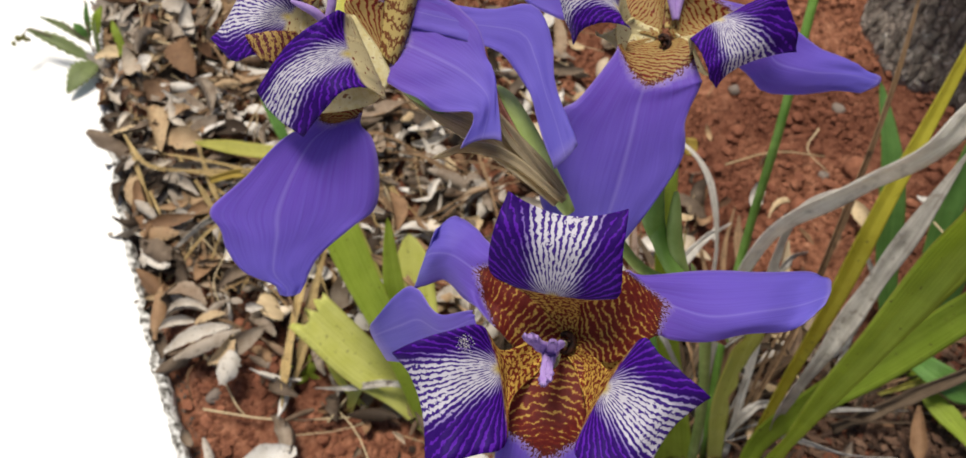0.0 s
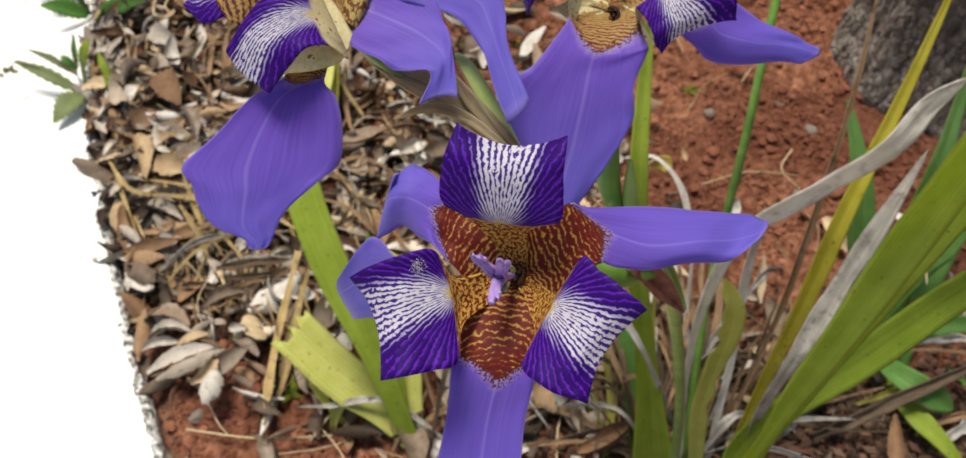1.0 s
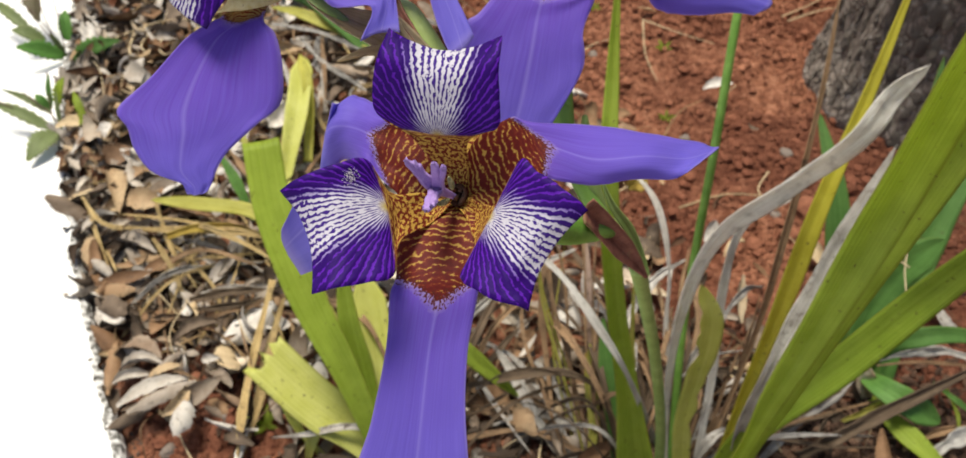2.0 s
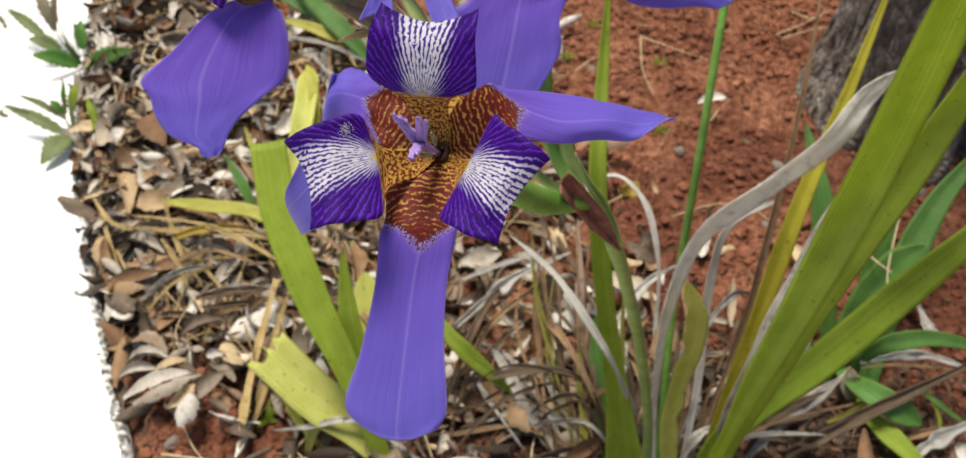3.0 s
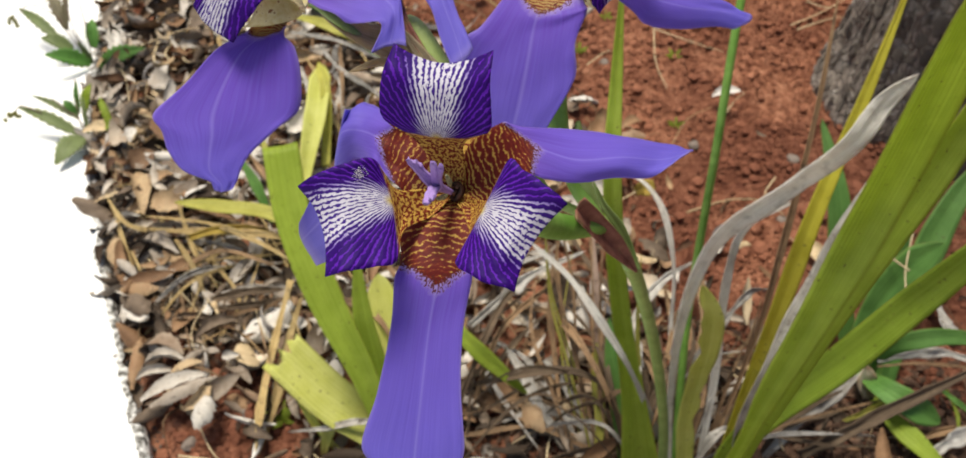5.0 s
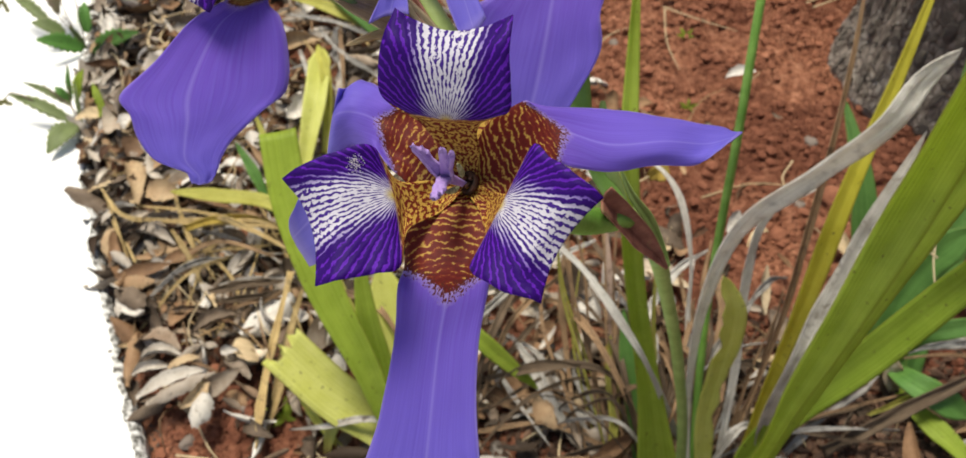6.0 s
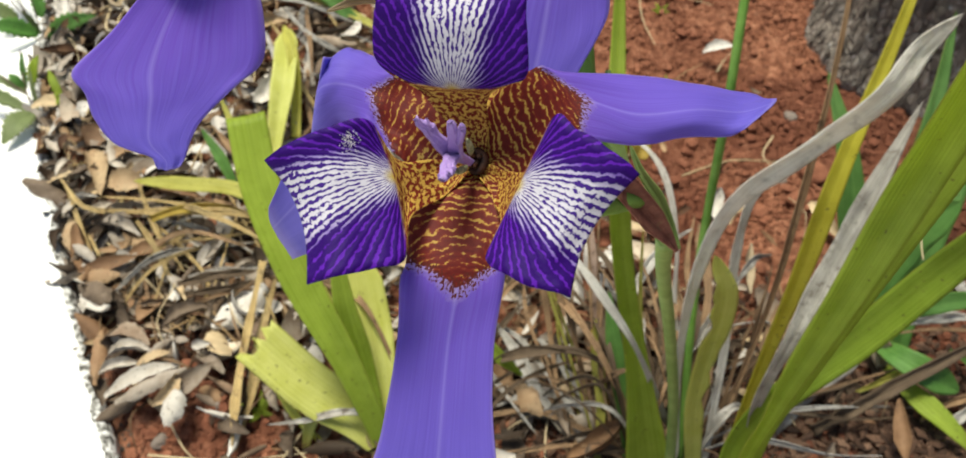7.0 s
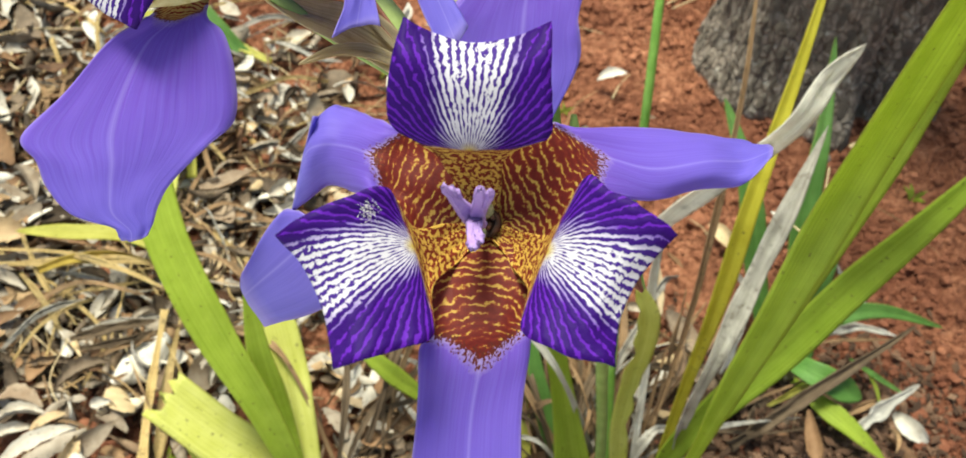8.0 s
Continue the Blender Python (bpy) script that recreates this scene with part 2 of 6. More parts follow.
nt.links.new(col, b.inputs["Base Color"])
thin(nt, b, col, 0.25)
M_CREAM, nt, b = material("cream", 0.5, 0.25)
col = ramp(nt, noise_tex(nt, 500.0, 2, obj_vec(nt)), [(0.3, (0.66, 0.56, 0.26)), (0.64, (0.78, 0.72, 0.46)), (0.70, (0.30, 0.15, 0.06))])
nt.links.new(col, b.inputs["Base Color"])
thin(nt, b, col, 0.3)
M_CUP, nt, b = material("cup", 0.55, 0.2)
col = ramp(nt, noise_tex(nt, 520.0, 2, obj_vec(nt), 0.55, 0.8), [(0.48, (0.54, 0.34, 0.07)), (0.54, (0.18, 0.028, 0.016))])
nt.links.new(col, b.inputs["Base Color"])
thin(nt, b, col, 0.25)
M_LEAF = leaf_material("leaf", (0.31, 0.41, 0.045), (0.46, 0.57, 0.09), see_through=0.58)
M_LEAF_MID = leaf_material("leaf_mid", (0.25, 0.36, 0.03), (0.40, 0.53, 0.07), see_through=0.58)
M_LEAF_PALE = leaf_material("leaf_pale", (0.70, 0.72, 0.15), (0.88, 0.89, 0.32), see_through=0.45)
M_LEAF_YELLOW = leaf_material("leaf_yellow", (0.46, 0.44, 0.08), (0.68, 0.66, 0.19), see_through=0.5)
M_LEAF_OLIVE = leaf_material("leaf_olive", (0.50, 0.45, 0.04), (0.70, 0.66, 0.10), see_through=0.5, stained=0.3)
M_LEAF_DARK = leaf_material("leaf_dark", (0.10, 0.24, 0.05), (0.20, 0.40, 0.10), see_through=0.5)
M_WEED = leaf_material("weed", (0.19, 0.24, 0.10), (0.31, 0.37, 0.16), see_through=0.45)
M_WEED_BROWN = leaf_material("weed_brown", (0.10, 0.085, 0.05), (0.22, 0.19, 0.11))
M_WEED_STEM = plain("weed_stem", [(0.35, (0.12, 0.075, 0.06)), (0.7, (0.24, 0.17, 0.13))], 80, 0.6, 0.2)
M_DRY = leaf_material("dry_leaf", (0.22, 0.19, 0.16), (0.74, 0.71, 0.66), True, 0.8, 0.25)
M_DRY_YELLOW = leaf_material("dry_leaf_yellow", (0.30, 0.19, 0.07), (0.60, 0.46, 0.22), True, 0.7, 0.15)
M_DRY_BROWN = leaf_material("dry_leaf_brown", (0.17, 0.10, 0.055), (0.42, 0.27, 0.15), True, 0.7, 0.12)
M_BRACT_PAPER = leaf_material("bract_paper", (0.46, 0.36, 0.22), (0.74, 0.65, 0.46), True, 0.6, 0.6, 0.25)
M_DRY_PALE = leaf_material("dry_leaf_pale", (0.55, 0.51, 0.46), (0.88, 0.86, 0.81), True, 0.8, 0.35, 0.3)
M_DRY_DARK = leaf_material("dry_leaf_dark", (0.055, 0.036, 0.022), (0.18, 0.125, 0.08), True, 0.75, 0.12)
M_DRY_PINK = leaf_material("dry_leaf_pink", (0.33, 0.21, 0.16), (0.56, 0.42, 0.34), True, 0.7, 0.12)
M_LEAF_OCHRE = leaf_material("leaf_ochre", (0.38, 0.24, 0.04), (0.62, 0.47, 0.10), see_through=0.35)
M_STEM = plain("stem", [(0.35, (0.16, 0.25, 0.06)), (0.7, (0.26, 0.36, 0.12))], 60, 0.5, 0.2)
M_STEM_PALE = plain("stem_pale", [(0.35, (0.27, 0.37, 0.10)), (0.7, (0.42, 0.52, 0.19))], 60, 0.5, 0.2)
M_STEM_DARK = plain("stem_dark", [(0.35, (0.09, 0.20, 0.03)), (0.7, (0.18, 0.32, 0.07))], 60, 0.45, 0.2)
M_BUD = plain("bud", [(0.35, (0.10, 0.035, 0.025)), (0.58, (0.21, 0.085, 0.06)), (0.75, (0.20, 0.19, 0.07))], 140, 0.6, 0.3)
M_BRACT = plain("bract", [(0.34, (0.20, 0.09, 0.055)), (0.44, (0.38, 0.29, 0.19)), (0.6, (0.52, 0.44, 0.32)), (0.72, (0.33, 0.36, 0.15))], 70, 0.6, 0.3)

def damp_shaded_earth(nt, v):
    """0 to 1: damp earth and painted shade in patches, widest beside the clumps and round the foot of the tree."""
    damp_shade = 0.0
    # the centre at (0.31, 0.60) paints a soft patch of shade
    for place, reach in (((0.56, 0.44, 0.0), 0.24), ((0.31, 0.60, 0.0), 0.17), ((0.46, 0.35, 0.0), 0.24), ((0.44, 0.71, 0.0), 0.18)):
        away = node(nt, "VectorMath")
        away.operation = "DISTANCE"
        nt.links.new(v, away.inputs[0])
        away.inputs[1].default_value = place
        damp_shade = math_node(nt, "MAXIMUM", damp_shade, math_node(nt, "MULTIPLY_ADD", away.outputs["Value"], -1.0, reach))
    return ramp(nt, math_node(nt, "ADD", noise_tex(nt, 6.0, 4, v), damp_shade), [(0.46, (0, 0, 0)), (0.64, (0.66, 0.66, 0.66))])


def earth_material(name, dry, rough):
    m, nt, b = material(name, rough, 0.1)
    v = obj_vec(nt)
    grain = noise_tex(nt, 75.0, 9, v, 0.72)
    col = ramp(nt, grain, dry)
    # damp and painted shade darken the earth's own colour
    col = mix(nt, damp_shaded_earth(nt, v), col, mix(nt, grain, (0.065, 0.022, 0.015), (0.20, 0.070, 0.043)))
    return m, nt, b, v, col


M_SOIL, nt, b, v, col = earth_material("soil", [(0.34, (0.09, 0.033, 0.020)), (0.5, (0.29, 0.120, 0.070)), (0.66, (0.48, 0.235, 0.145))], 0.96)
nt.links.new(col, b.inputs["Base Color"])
bump(nt, b, noise_tex(nt, 230.0, 7, v, 0.65), 1.0, 0.006)
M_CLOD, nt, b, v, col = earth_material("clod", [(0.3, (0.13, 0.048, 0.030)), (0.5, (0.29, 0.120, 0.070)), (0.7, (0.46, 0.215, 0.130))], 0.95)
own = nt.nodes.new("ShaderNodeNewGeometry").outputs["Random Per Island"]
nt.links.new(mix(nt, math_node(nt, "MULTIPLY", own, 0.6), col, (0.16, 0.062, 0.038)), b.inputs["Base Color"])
bump(nt, b, noise_tex(nt, 400.0, 6, v), 0.8, 0.002)


def litter_material(name, pick):
    """Dry leaves from near black over taupe and straw to grey-white, each piece of its own tone."""
    m, nt, b = material(name, 0.72, 0.25)
    v = obj_vec(nt)
    tone = math_node(nt, "MULTIPLY_ADD", noise_tex(nt, 60.0, 6, v), 0.45, math_node(nt, "MULTIPLY_ADD", pick(nt), 0.8, -0.17))
    grey = ramp(nt, tone, [(0.14, (0.035, 0.023, 0.015)), (0.36, (0.17, 0.125, 0.09)), (0.55, (0.33, 0.28, 0.23)), (0.70, (0.47, 0.43, 0.38)), (0.9, (0.66, 0.63, 0.59))])
    warm = ramp(nt, tone, [(0.12, (0.07, 0.03, 0.016)), (0.45, (0.26, 0.14, 0.065)), (0.85, (0.52, 0.38, 0.19))])
    other = math_node(nt, "FRACT", math_node(nt, "MULTIPLY", pick(nt), 9.7))
    col = mix(nt, ramp(nt, other, [(0.60, (0, 0, 0)), (0.76, (0.8, 0.8, 0.8))]), grey, warm)
    stain = noise_tex(nt, 210.0, 4, v)
    col = mix(nt, ramp(nt, stain, [(0.58, (0, 0, 0)), (0.68, (0.6, 0.6, 0.6))]), col, (0.07, 0.045, 0.03))
    nt.links.new(col, b.inputs["Base Color"])
    bump(nt, b, noise_tex(nt, 300.0, 5, v), 0.5, 0.001)
    return m


M_LITTER = litter_material("litter", lambda nt: nt.nodes.new("ShaderNodeNewGeometry").outputs["Random Per Island"])
M_FALLEN = litter_material("fallen", lambda nt: nt.nodes.new("ShaderNodeObjectInfo").outputs["Random"])
M_STRAW = plain("straw", [(0.2, (0.10, 0.055, 0.03)), (0.5, (0.30, 0.20, 0.10)), (0.8, (0.52, 0.42, 0.26))], 50, 0.7, 0.4, 0.001, 6, 0.7)
M_SLAB = plain("slab", [(0.3, (0.78, 0.78, 0.77)), (0.7, (0.86, 0.86, 0.85))], 9, 0.85, 0.3, 0.002)
M_SLAB_EDGE = plain("slab_edge", [(0.38, (0.06, 0.055, 0.05)), (0.48, (0.30, 0.29, 0.27)), (0.56, (0.72, 0.72, 0.71))], 160, 0.9, 0.7, 0.002, 7)
M_BARK, nt, b = material("bark", 0.92, 0.15)
at = nt.nodes.new("ShaderNodeVectorMath")
nt.links.new(obj_vec(nt), at.inputs[0])
rn = nt.nodes.new("ShaderNodeObjectInfo").outputs["Random"]
nt.links.new(combine(nt, math_node(nt, "MULTIPLY", rn, 7.0), math_node(nt, "MULTIPLY", rn, 3.0)), at.inputs[1])
mp = node(nt, "Mapping")
mp.inputs["Scale"].default_value = (1.0, 1.0, 0.3)
nt.links.new(at.outputs[0], mp.inputs["Vector"])
plates = noise_tex(nt, 170.0, 8, mp.outputs[0], 0.72, 0.4)
mp2 = node(nt, "Mapping")
mp2.inputs["Scale"].default_value = (1.0, 1.0, 0.62)
nt.links.new(mix(nt, 0.012, at.outputs[0], nt.nodes.new("ShaderNodeTexNoise").outputs["Color"]), mp2.inputs["Vector"])
split = node(nt, "TexVoronoi", Scale=95.0)
split.feature = "DISTANCE_TO_EDGE"
nt.links.new(mp2.outputs[0], split.inputs["Vector"])
crack = ramp(nt, split.outputs["Distance"], [(0.0, (0, 0, 0)), (0.16, (1, 1, 1))])
patch = noise_tex(nt, 22.0, 5, at.outputs[0])
col = ramp(nt, plates, [(0.34, (0.085, 0.066, 0.055)), (0.46, (0.25, 0.205, 0.172)), (0.58, (0.38, 0.325, 0.28)), (0.75, (0.55, 0.50, 0.45))])
col = mix(nt, ramp(nt, patch, [(0.52, (0, 0, 0)), (0.68, (0.6, 0.6, 0.6))]), col, (0.55, 0.52, 0.46))
lichen = noise_tex(nt, 60.0, 6, at.outputs[0], 0.65)
col = mix(nt, ramp(nt, lichen, [(0.60, (0, 0, 0)), (0.66, (0.8, 0.8, 0.8))]), col, (0.62, 0.60, 0.55))
col = mix(nt, crack, mix(nt, 0.6, col, (0.05, 0.038, 0.03)), col)
plates = math_node(nt, "MULTIPLY_ADD", crack, 0.5, plates)
nt.links.new(col, b.inputs["Base Color"])
bump(nt, b, plates, 0.8, 0.006)
M_GRIT = plain("grit", [(0.3, (0.03, 0.024, 0.02)), (0.7, (0.12, 0.10, 0.085))], 60, 0.95, 0.5, 0.001, 5, 0.5)
M_HUMUS = plain("humus", [(0.2, (0.035, 0.020, 0.014)), (0.6, (0.10, 0.055, 0.036)), (0.85, (0.20, 0.12, 0.08))], 60, 0.95, 0.6, 0.001, 5, 0.7)
M_STONE = plain("stone", [(0.3, (0.12, 0.09, 0.075)), (0.7, (0.23, 0.19, 0.16))], 60, 0.8, 0.4, 0.002, 5, 0.5)


# ---- building helpers ----
def link_mesh(name, bm, mat, parent=None, label="", smooth=True):
    me = bpy.data.meshes.new(name)
    bm.to_mesh(me)
    bm.free()
    me.materials.append(mat)
    if smooth:
        me.polygons.foreach_set("use_smooth", [True] * len(me.polygons))
    ob = new(name, me)
    if parent is not None:
        ob.parent = parent
    if label:
        ob["label"] = label
    return ob


part = link_mesh


def spline(pts, t):
    """Catmull-Rom through the points, t from 0 to 1."""
    k = len(pts) - 1
    f = min(max(t, 0.0), 1.0) * k
    i = min(int(f), k - 1)
    f -= i
    p1, p2 = Vector(pts[i]), Vector(pts[i + 1])
    p0 = Vector(pts[i - 1]) if i else 2 * p1 - p2
    p3 = Vector(pts[i + 2]) if i + 2 <= k else 2 * p2 - p1
    return 0.5 * (2 * p1 + (p2 - p0) * f + (2 * p0 - 5 * p1 + 4 * p2 - p3) * f * f + (3 * p1 - p0 - 3 * p2 + p3) * f ** 3)


def sheet(bm, rows, uv_layer):
    """Faces between rows of points; uv runs across and along."""
    n, m = len(rows), len(rows[0])
    vs = [[bm.verts.new(p) for p in row] for row in rows]
    for i in range(n - 1):
        for j in range(m - 1):
            f = bm.faces.new((vs[i][j], vs[i][j + 1], vs[i + 1][j + 1], vs[i + 1][j]))
            for loop, (a, c) in zip(f.loops, ((i, j), (i, j + 1), (i + 1, j + 1), (i + 1, j))):
                loop[uv_layer].uv = (c / (m - 1), a / (n - 1))


def petal_rows(stations, nu, nv, ruffle, seed, scale=0.001):
    """A curved sheet over stations of (middle, way to one edge, way to the other), in millimetres."""
    mid = [s[0] for s in stations]
    left = [s[1] for s in stations]
    right = [s[2] for s in stations]
    rows = []
    for i in range(nv + 1):
        t = i / nv
        m, l, r = spline(mid, t), spline(left, t), spline(right, t)
        row = []
        for j in range(nu + 1):
            c = 2 * j / nu - 1
            bow = c * c
            p = m + (r - l) * (c / 2) + (r + l) * (bow / 2)
            k = noise.noise(Vector((c * 2.2 + seed, t * 7.0, seed))) * ruffle * (0.3 + abs(c))
            k += noise.noise(Vector((c * 6.0, t * 17.0, seed + 3))) * ruffle * 0.3 * abs(c) ** 3
            p = p + Vector((k * 0.4, k * 0.4, k))
            row.append(p * scale)
        rows.append(row)
    return rows


def petal(name, stations, mat, flower, label="", ruffle=0.9, seed=0.0, nu=18, nv=60, extra=None, thick=0.00035):
    bm = bmesh.new()
    uv = bm.loops.layers.uv.new("UVMap")
    sheet(bm, petal_rows(stations, nu, nv, ruffle, seed), uv)
    if extra:
        before = set(bm.faces)
        sheet(bm, petal_rows(extra, 12, 24, ruffle, seed + 4), uv)
        for f in bm.faces:
            if f not in before:
                for loop in f.loops:
                    loop[uv].uv.y = 0.62 + 0.38 * loop[uv].uv.y
    ob = part(name, bm, mat, flower, label)
    s = ob.modifiers.new("thickness", "SOLIDIFY")
    s.thickness, s.offset = thick, 0.0
    return ob


def tube_rows(bm, pts, radius, sides=10, steps=24, taper=1.0, uv=None):
    rows = []
    for i in range(steps + 1):
        t = i / steps
        p = spline(pts, t)
        d = (spline(pts, min(t + 0.01, 1)) - spline(pts, max(t - 0.01, 0))).normalized()
        a = d.orthogonal().normalized() if not rows else (a - d * a.dot(d)).normalized()
        b2 = d.cross(a)
        r = radius(t) if callable(radius) else radius * (1 + (taper - 1) * t)
        rows.append([bm.verts.new(p + (a * math.cos(k) + b2 * math.sin(k)) * r) for k in [2 * math.pi * s / sides for s in range(sides)]])
    for x, y in zip(rows, rows[1:]):
        for s in range(sides):
            bm.faces.new((x[s], x[(s + 1) % sides], y[(s + 1) % sides], y[s]))
    bm.faces.new(rows[0][::-1])
    bm.faces.new(rows[-1])


def stalk(plant, name, pts, radius, mat, label="", taper=0.85):
    bm = bmesh.new()
    tube_rows(bm, pts, radius, taper=taper)
    return part(name, bm, mat, plant, label)


def heart(flower, cup=False):
    """The dark throat where the petals meet."""
    bm = bmesh.new()
    ring = [Vector((-0.0013 + 0.0019 * math.cos(k), -0.0013 + 0.0023 * math.sin(k), 0.0016 + 0.0004 * math.cos(k))) for k in [-2.3 + 4.6 * i / 9 for i in range(10)]]
    tube_rows(bm, ring, lambda t: 0.0011 * (0.5 + 0.5 * math.sin(math.pi * t)), 8, 30)
    part("throat", bm, M_HEART, flower, "dark brown ring of the throat")
    for k in range(3):
        a = 0.6 + k * 2.1
        tip = Vector((math.cos(a) * 0.0014 - 0.0014, math.sin(a) * 0.0014 - 0.0014, 0.0042))
        stalk(flower, "stamen", [(-0.0013, -0.0013, 0), tip * 0.6, tip], 0.0006, M_HEART, "small dark stamen")
    if not cup:
        return
    bm = bmesh.new()
    uv = bm.loops.layers.uv.new("UVMap")
    rows = [[Vector((r * math.cos(a) + 0.1 * r, r * math.sin(a), -0.0031 + 3 * r * r)) for a in [2 * math.pi * k / 36 for k in range(37)]] for r in [0.0002 + 0.0175 * i / 10 for i in range(11)]]
    sheet(bm, rows, uv)
    part("cup", bm, M_CUP, flower, "yellow cup spotted with brown")

def pod(plant, name, pts, radius, mat, label=""):
    """A spindle-shaped bud, bract or ovary."""
    bm = bmesh.new()
    tube_rows(bm, pts, lambda t: radius * (0.18 + 0.82 * math.sin(math.pi * min(0.08 + t * 0.9, 1.0)) ** 0.7), 14, 26)
    return part(name, bm, mat, plant, label)


FACING = Vector((0.05, -0.66, 0.75))
blade_count = [0]


def blade(plant, name, pts, width, mat, turn=0.0, fold=0.22, tip=1.0, label="", foot=0.45, bites=(), grow=1.9, flare=1.0, twist=None):
    """A sword-shaped leaf along a bent line. tip: 1 for a drawn-out point, 0 for one cut short. foot: its width at the base; grow: how soon it widens; flare: how much its sheath spreads; twist: how far it winds, in degrees.
    bites: (place along, side, depth) of notches in its rim."""
    blade_count[0] += 1
    seed = blade_count[0] * 3.7
    dry = mat in (M_DRY, M_DRY_PALE, M_DRY_PINK, M_DRY_DARK, M_DRY_BROWN, M_DRY_YELLOW)
    bm = bmesh.new()
    uv = bm.loops.layers.uv.new("UVMap")
    nv, nu = 34, 8
    rows = []
    for i in range(nv + 1):
        t = i / nv
        p = spline(pts, t)
        d = (spline(pts, min(t + 0.02, 1)) - spline(pts, max(t - 0.02, 0))).normalized()
        side = d.cross(FACING).normalized()
        wave = noise.noise(Vector((t * 3.0, seed, 0)))
        spin = Matrix.Rotation(radians(turn + (twist if twist is not None else 55 if dry else 10) * wave), 3, d)
        side = spin @ side
        up = side.cross(d)
        end = (1 - t) * 3.2
        w = width * min(1.0, foot + (1 - foot) * grow * t)
        w *= 1 + (flare - 1) * math.exp(-(t / 0.17) ** 2)
        if tip > 0:
            w *= min(1.0, (end / (0.4 + 1.3 * tip)) ** 0.6) if end > 0 else 0.0
        if dry:
            w *= 0.75 + 0.5 * noise.noise(Vector((t * 5.0, seed, 9)))
        row = []
        for j in range(nu + 1):
            c = 2 * j / nu - 1
            reach = c
            for at, which, deep in bites:
                if c * which > 0:
                    reach *= 1 - deep * math.exp(-((t - at) / 0.045) ** 2)
            q = p + side * (reach * w / 2)
            q += up * (abs(c) * w / 2 * fold)
            rag = 0.12 if dry else 0.02
            q += up * (noise.noise(Vector((c * 2, t * 9, seed))) * w * rag * 1.5)
            if tip == 0 and i == nv:
                q += d * (noise.noise(Vector((c * 4, seed, 1))) * width * 0.5)
            row.append(q)
        rows.append(row)
    sheet(bm, rows, uv)
    ob = part(name, bm, mat, plant, label)
    s = ob.modifiers.new("thickness", "SOLIDIFY")
    s.thickness, s.offset = 0.0007, 0.0
    return ob


def thing(name, place, label, category, group=""):
    ob = new(name)
    ob.location = place
    ob.empty_display_size = 0.02
    return tagged(ob, label, category, group)


# ---- ground ----
def edge_x(y):
    """Where the pale slab meets the earth: a slightly bowed line."""
    bow = -0.268 - 0.455 * (y - 0.335) + 0.16 * max(y - 0.36, 0.0) ** 2
    return bow if y < 0.9 else -0.478 - 0.15 * (y - 0.9)


def ground_height(x, y):
    h = 0.010 * noise.noise(Vector((x * 3, y * 3, 1))) + 0.007 * noise.noise(Vector((x * 11, y * 11, 2)))
    h += 0.006 * noise.noise(Vector((x * 38, y * 38, 3))) + 0.006 * noise.noise(Vector((x * 95, y * 95, 4))) + 0.004 * noise.noise(Vector((x * 170, y * 170, 6)))
    far = max(abs(x) - 2, abs(y - 0.7) - 2, 0)
    h /= 1 + far
    d = x - edge_x(y)
    if d < 0.03:
        h = h * max(0.0, d / 0.03) - 0.022 * min(1.0, (0.03 - d) / 0.04)
    return h - 0.004


def axis(lo, hi, step, reach):
    vals = list(np.arange(lo, hi, step))
    for s in (1, -1):
        v, k = (hi if s > 0 else lo - step), step * 3
        while abs(v) < reach:
            vals.append(v)
            v += s * k
            k *= 1.5
    return sorted(vals)


xs, ys = axis(-0.6, 1.0, 0.003, 400), axis(0.2, 1.4, 0.003, 400)
verts = [(x, y, ground_height(x, y)) for y in ys for x in xs]
nx = len(xs)
faces = [(j * nx + i, j * nx + i + 1, (j + 1) * nx + i + 1, (j + 1) * nx + i) for j in range(len(ys) - 1) for i in range(nx - 1)]
me = bpy.data.meshes.new("ground")
me.from_pydata(verts, [], faces)
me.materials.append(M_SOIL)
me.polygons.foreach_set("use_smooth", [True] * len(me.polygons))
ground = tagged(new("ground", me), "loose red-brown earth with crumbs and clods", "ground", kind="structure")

# pale slab beside the bed
bm = bmesh.new()
rows = []
steps = [-30 + 1.5 * k for k in range(20)] + [0.0 + 0.004 * k for k in range(400)] + [1.6 + 1.5 * k for k in range(20)]
for y in steps:
    x = edge_x(y) + (0.005 * noise.noise(Vector((0, y * 25, 0))) + 0.0035 * noise.noise(Vector((0, y * 75, 5))) + 0.002 * noise.noise(Vector((0, y * 190, 7))) if 0 <= y < 1.6 else 0)
    worn = 0.002 + 0.012 * noise.noise(Vector((3, y * 18, 2)))
    rows.append([Vector((x - 0.004, y, -0.08)), Vector((x, y, -0.002)), Vector((x - 0.003, y, 0.005)), Vector((x - 0.008 - max(worn, 0.0), y, 0.008)), Vector((x - 8, y, 0.01))])
vs = [[bm.verts.new(p) for p in r] for r in rows]
for a, c in zip(vs, vs[1:]):
    for k in range(4):
        bm.faces.new((a[k], c[k], c[k + 1], a[k + 1])).material_index = 1 if k < 3 else 0
pavement = tagged(link_mesh("pavement", bm, M_SLAB, smooth=False), "bright white concrete slab with a worn grey edge", "pavement", kind="structure")
pavement.data.materials.append(M_SLAB_EDGE)

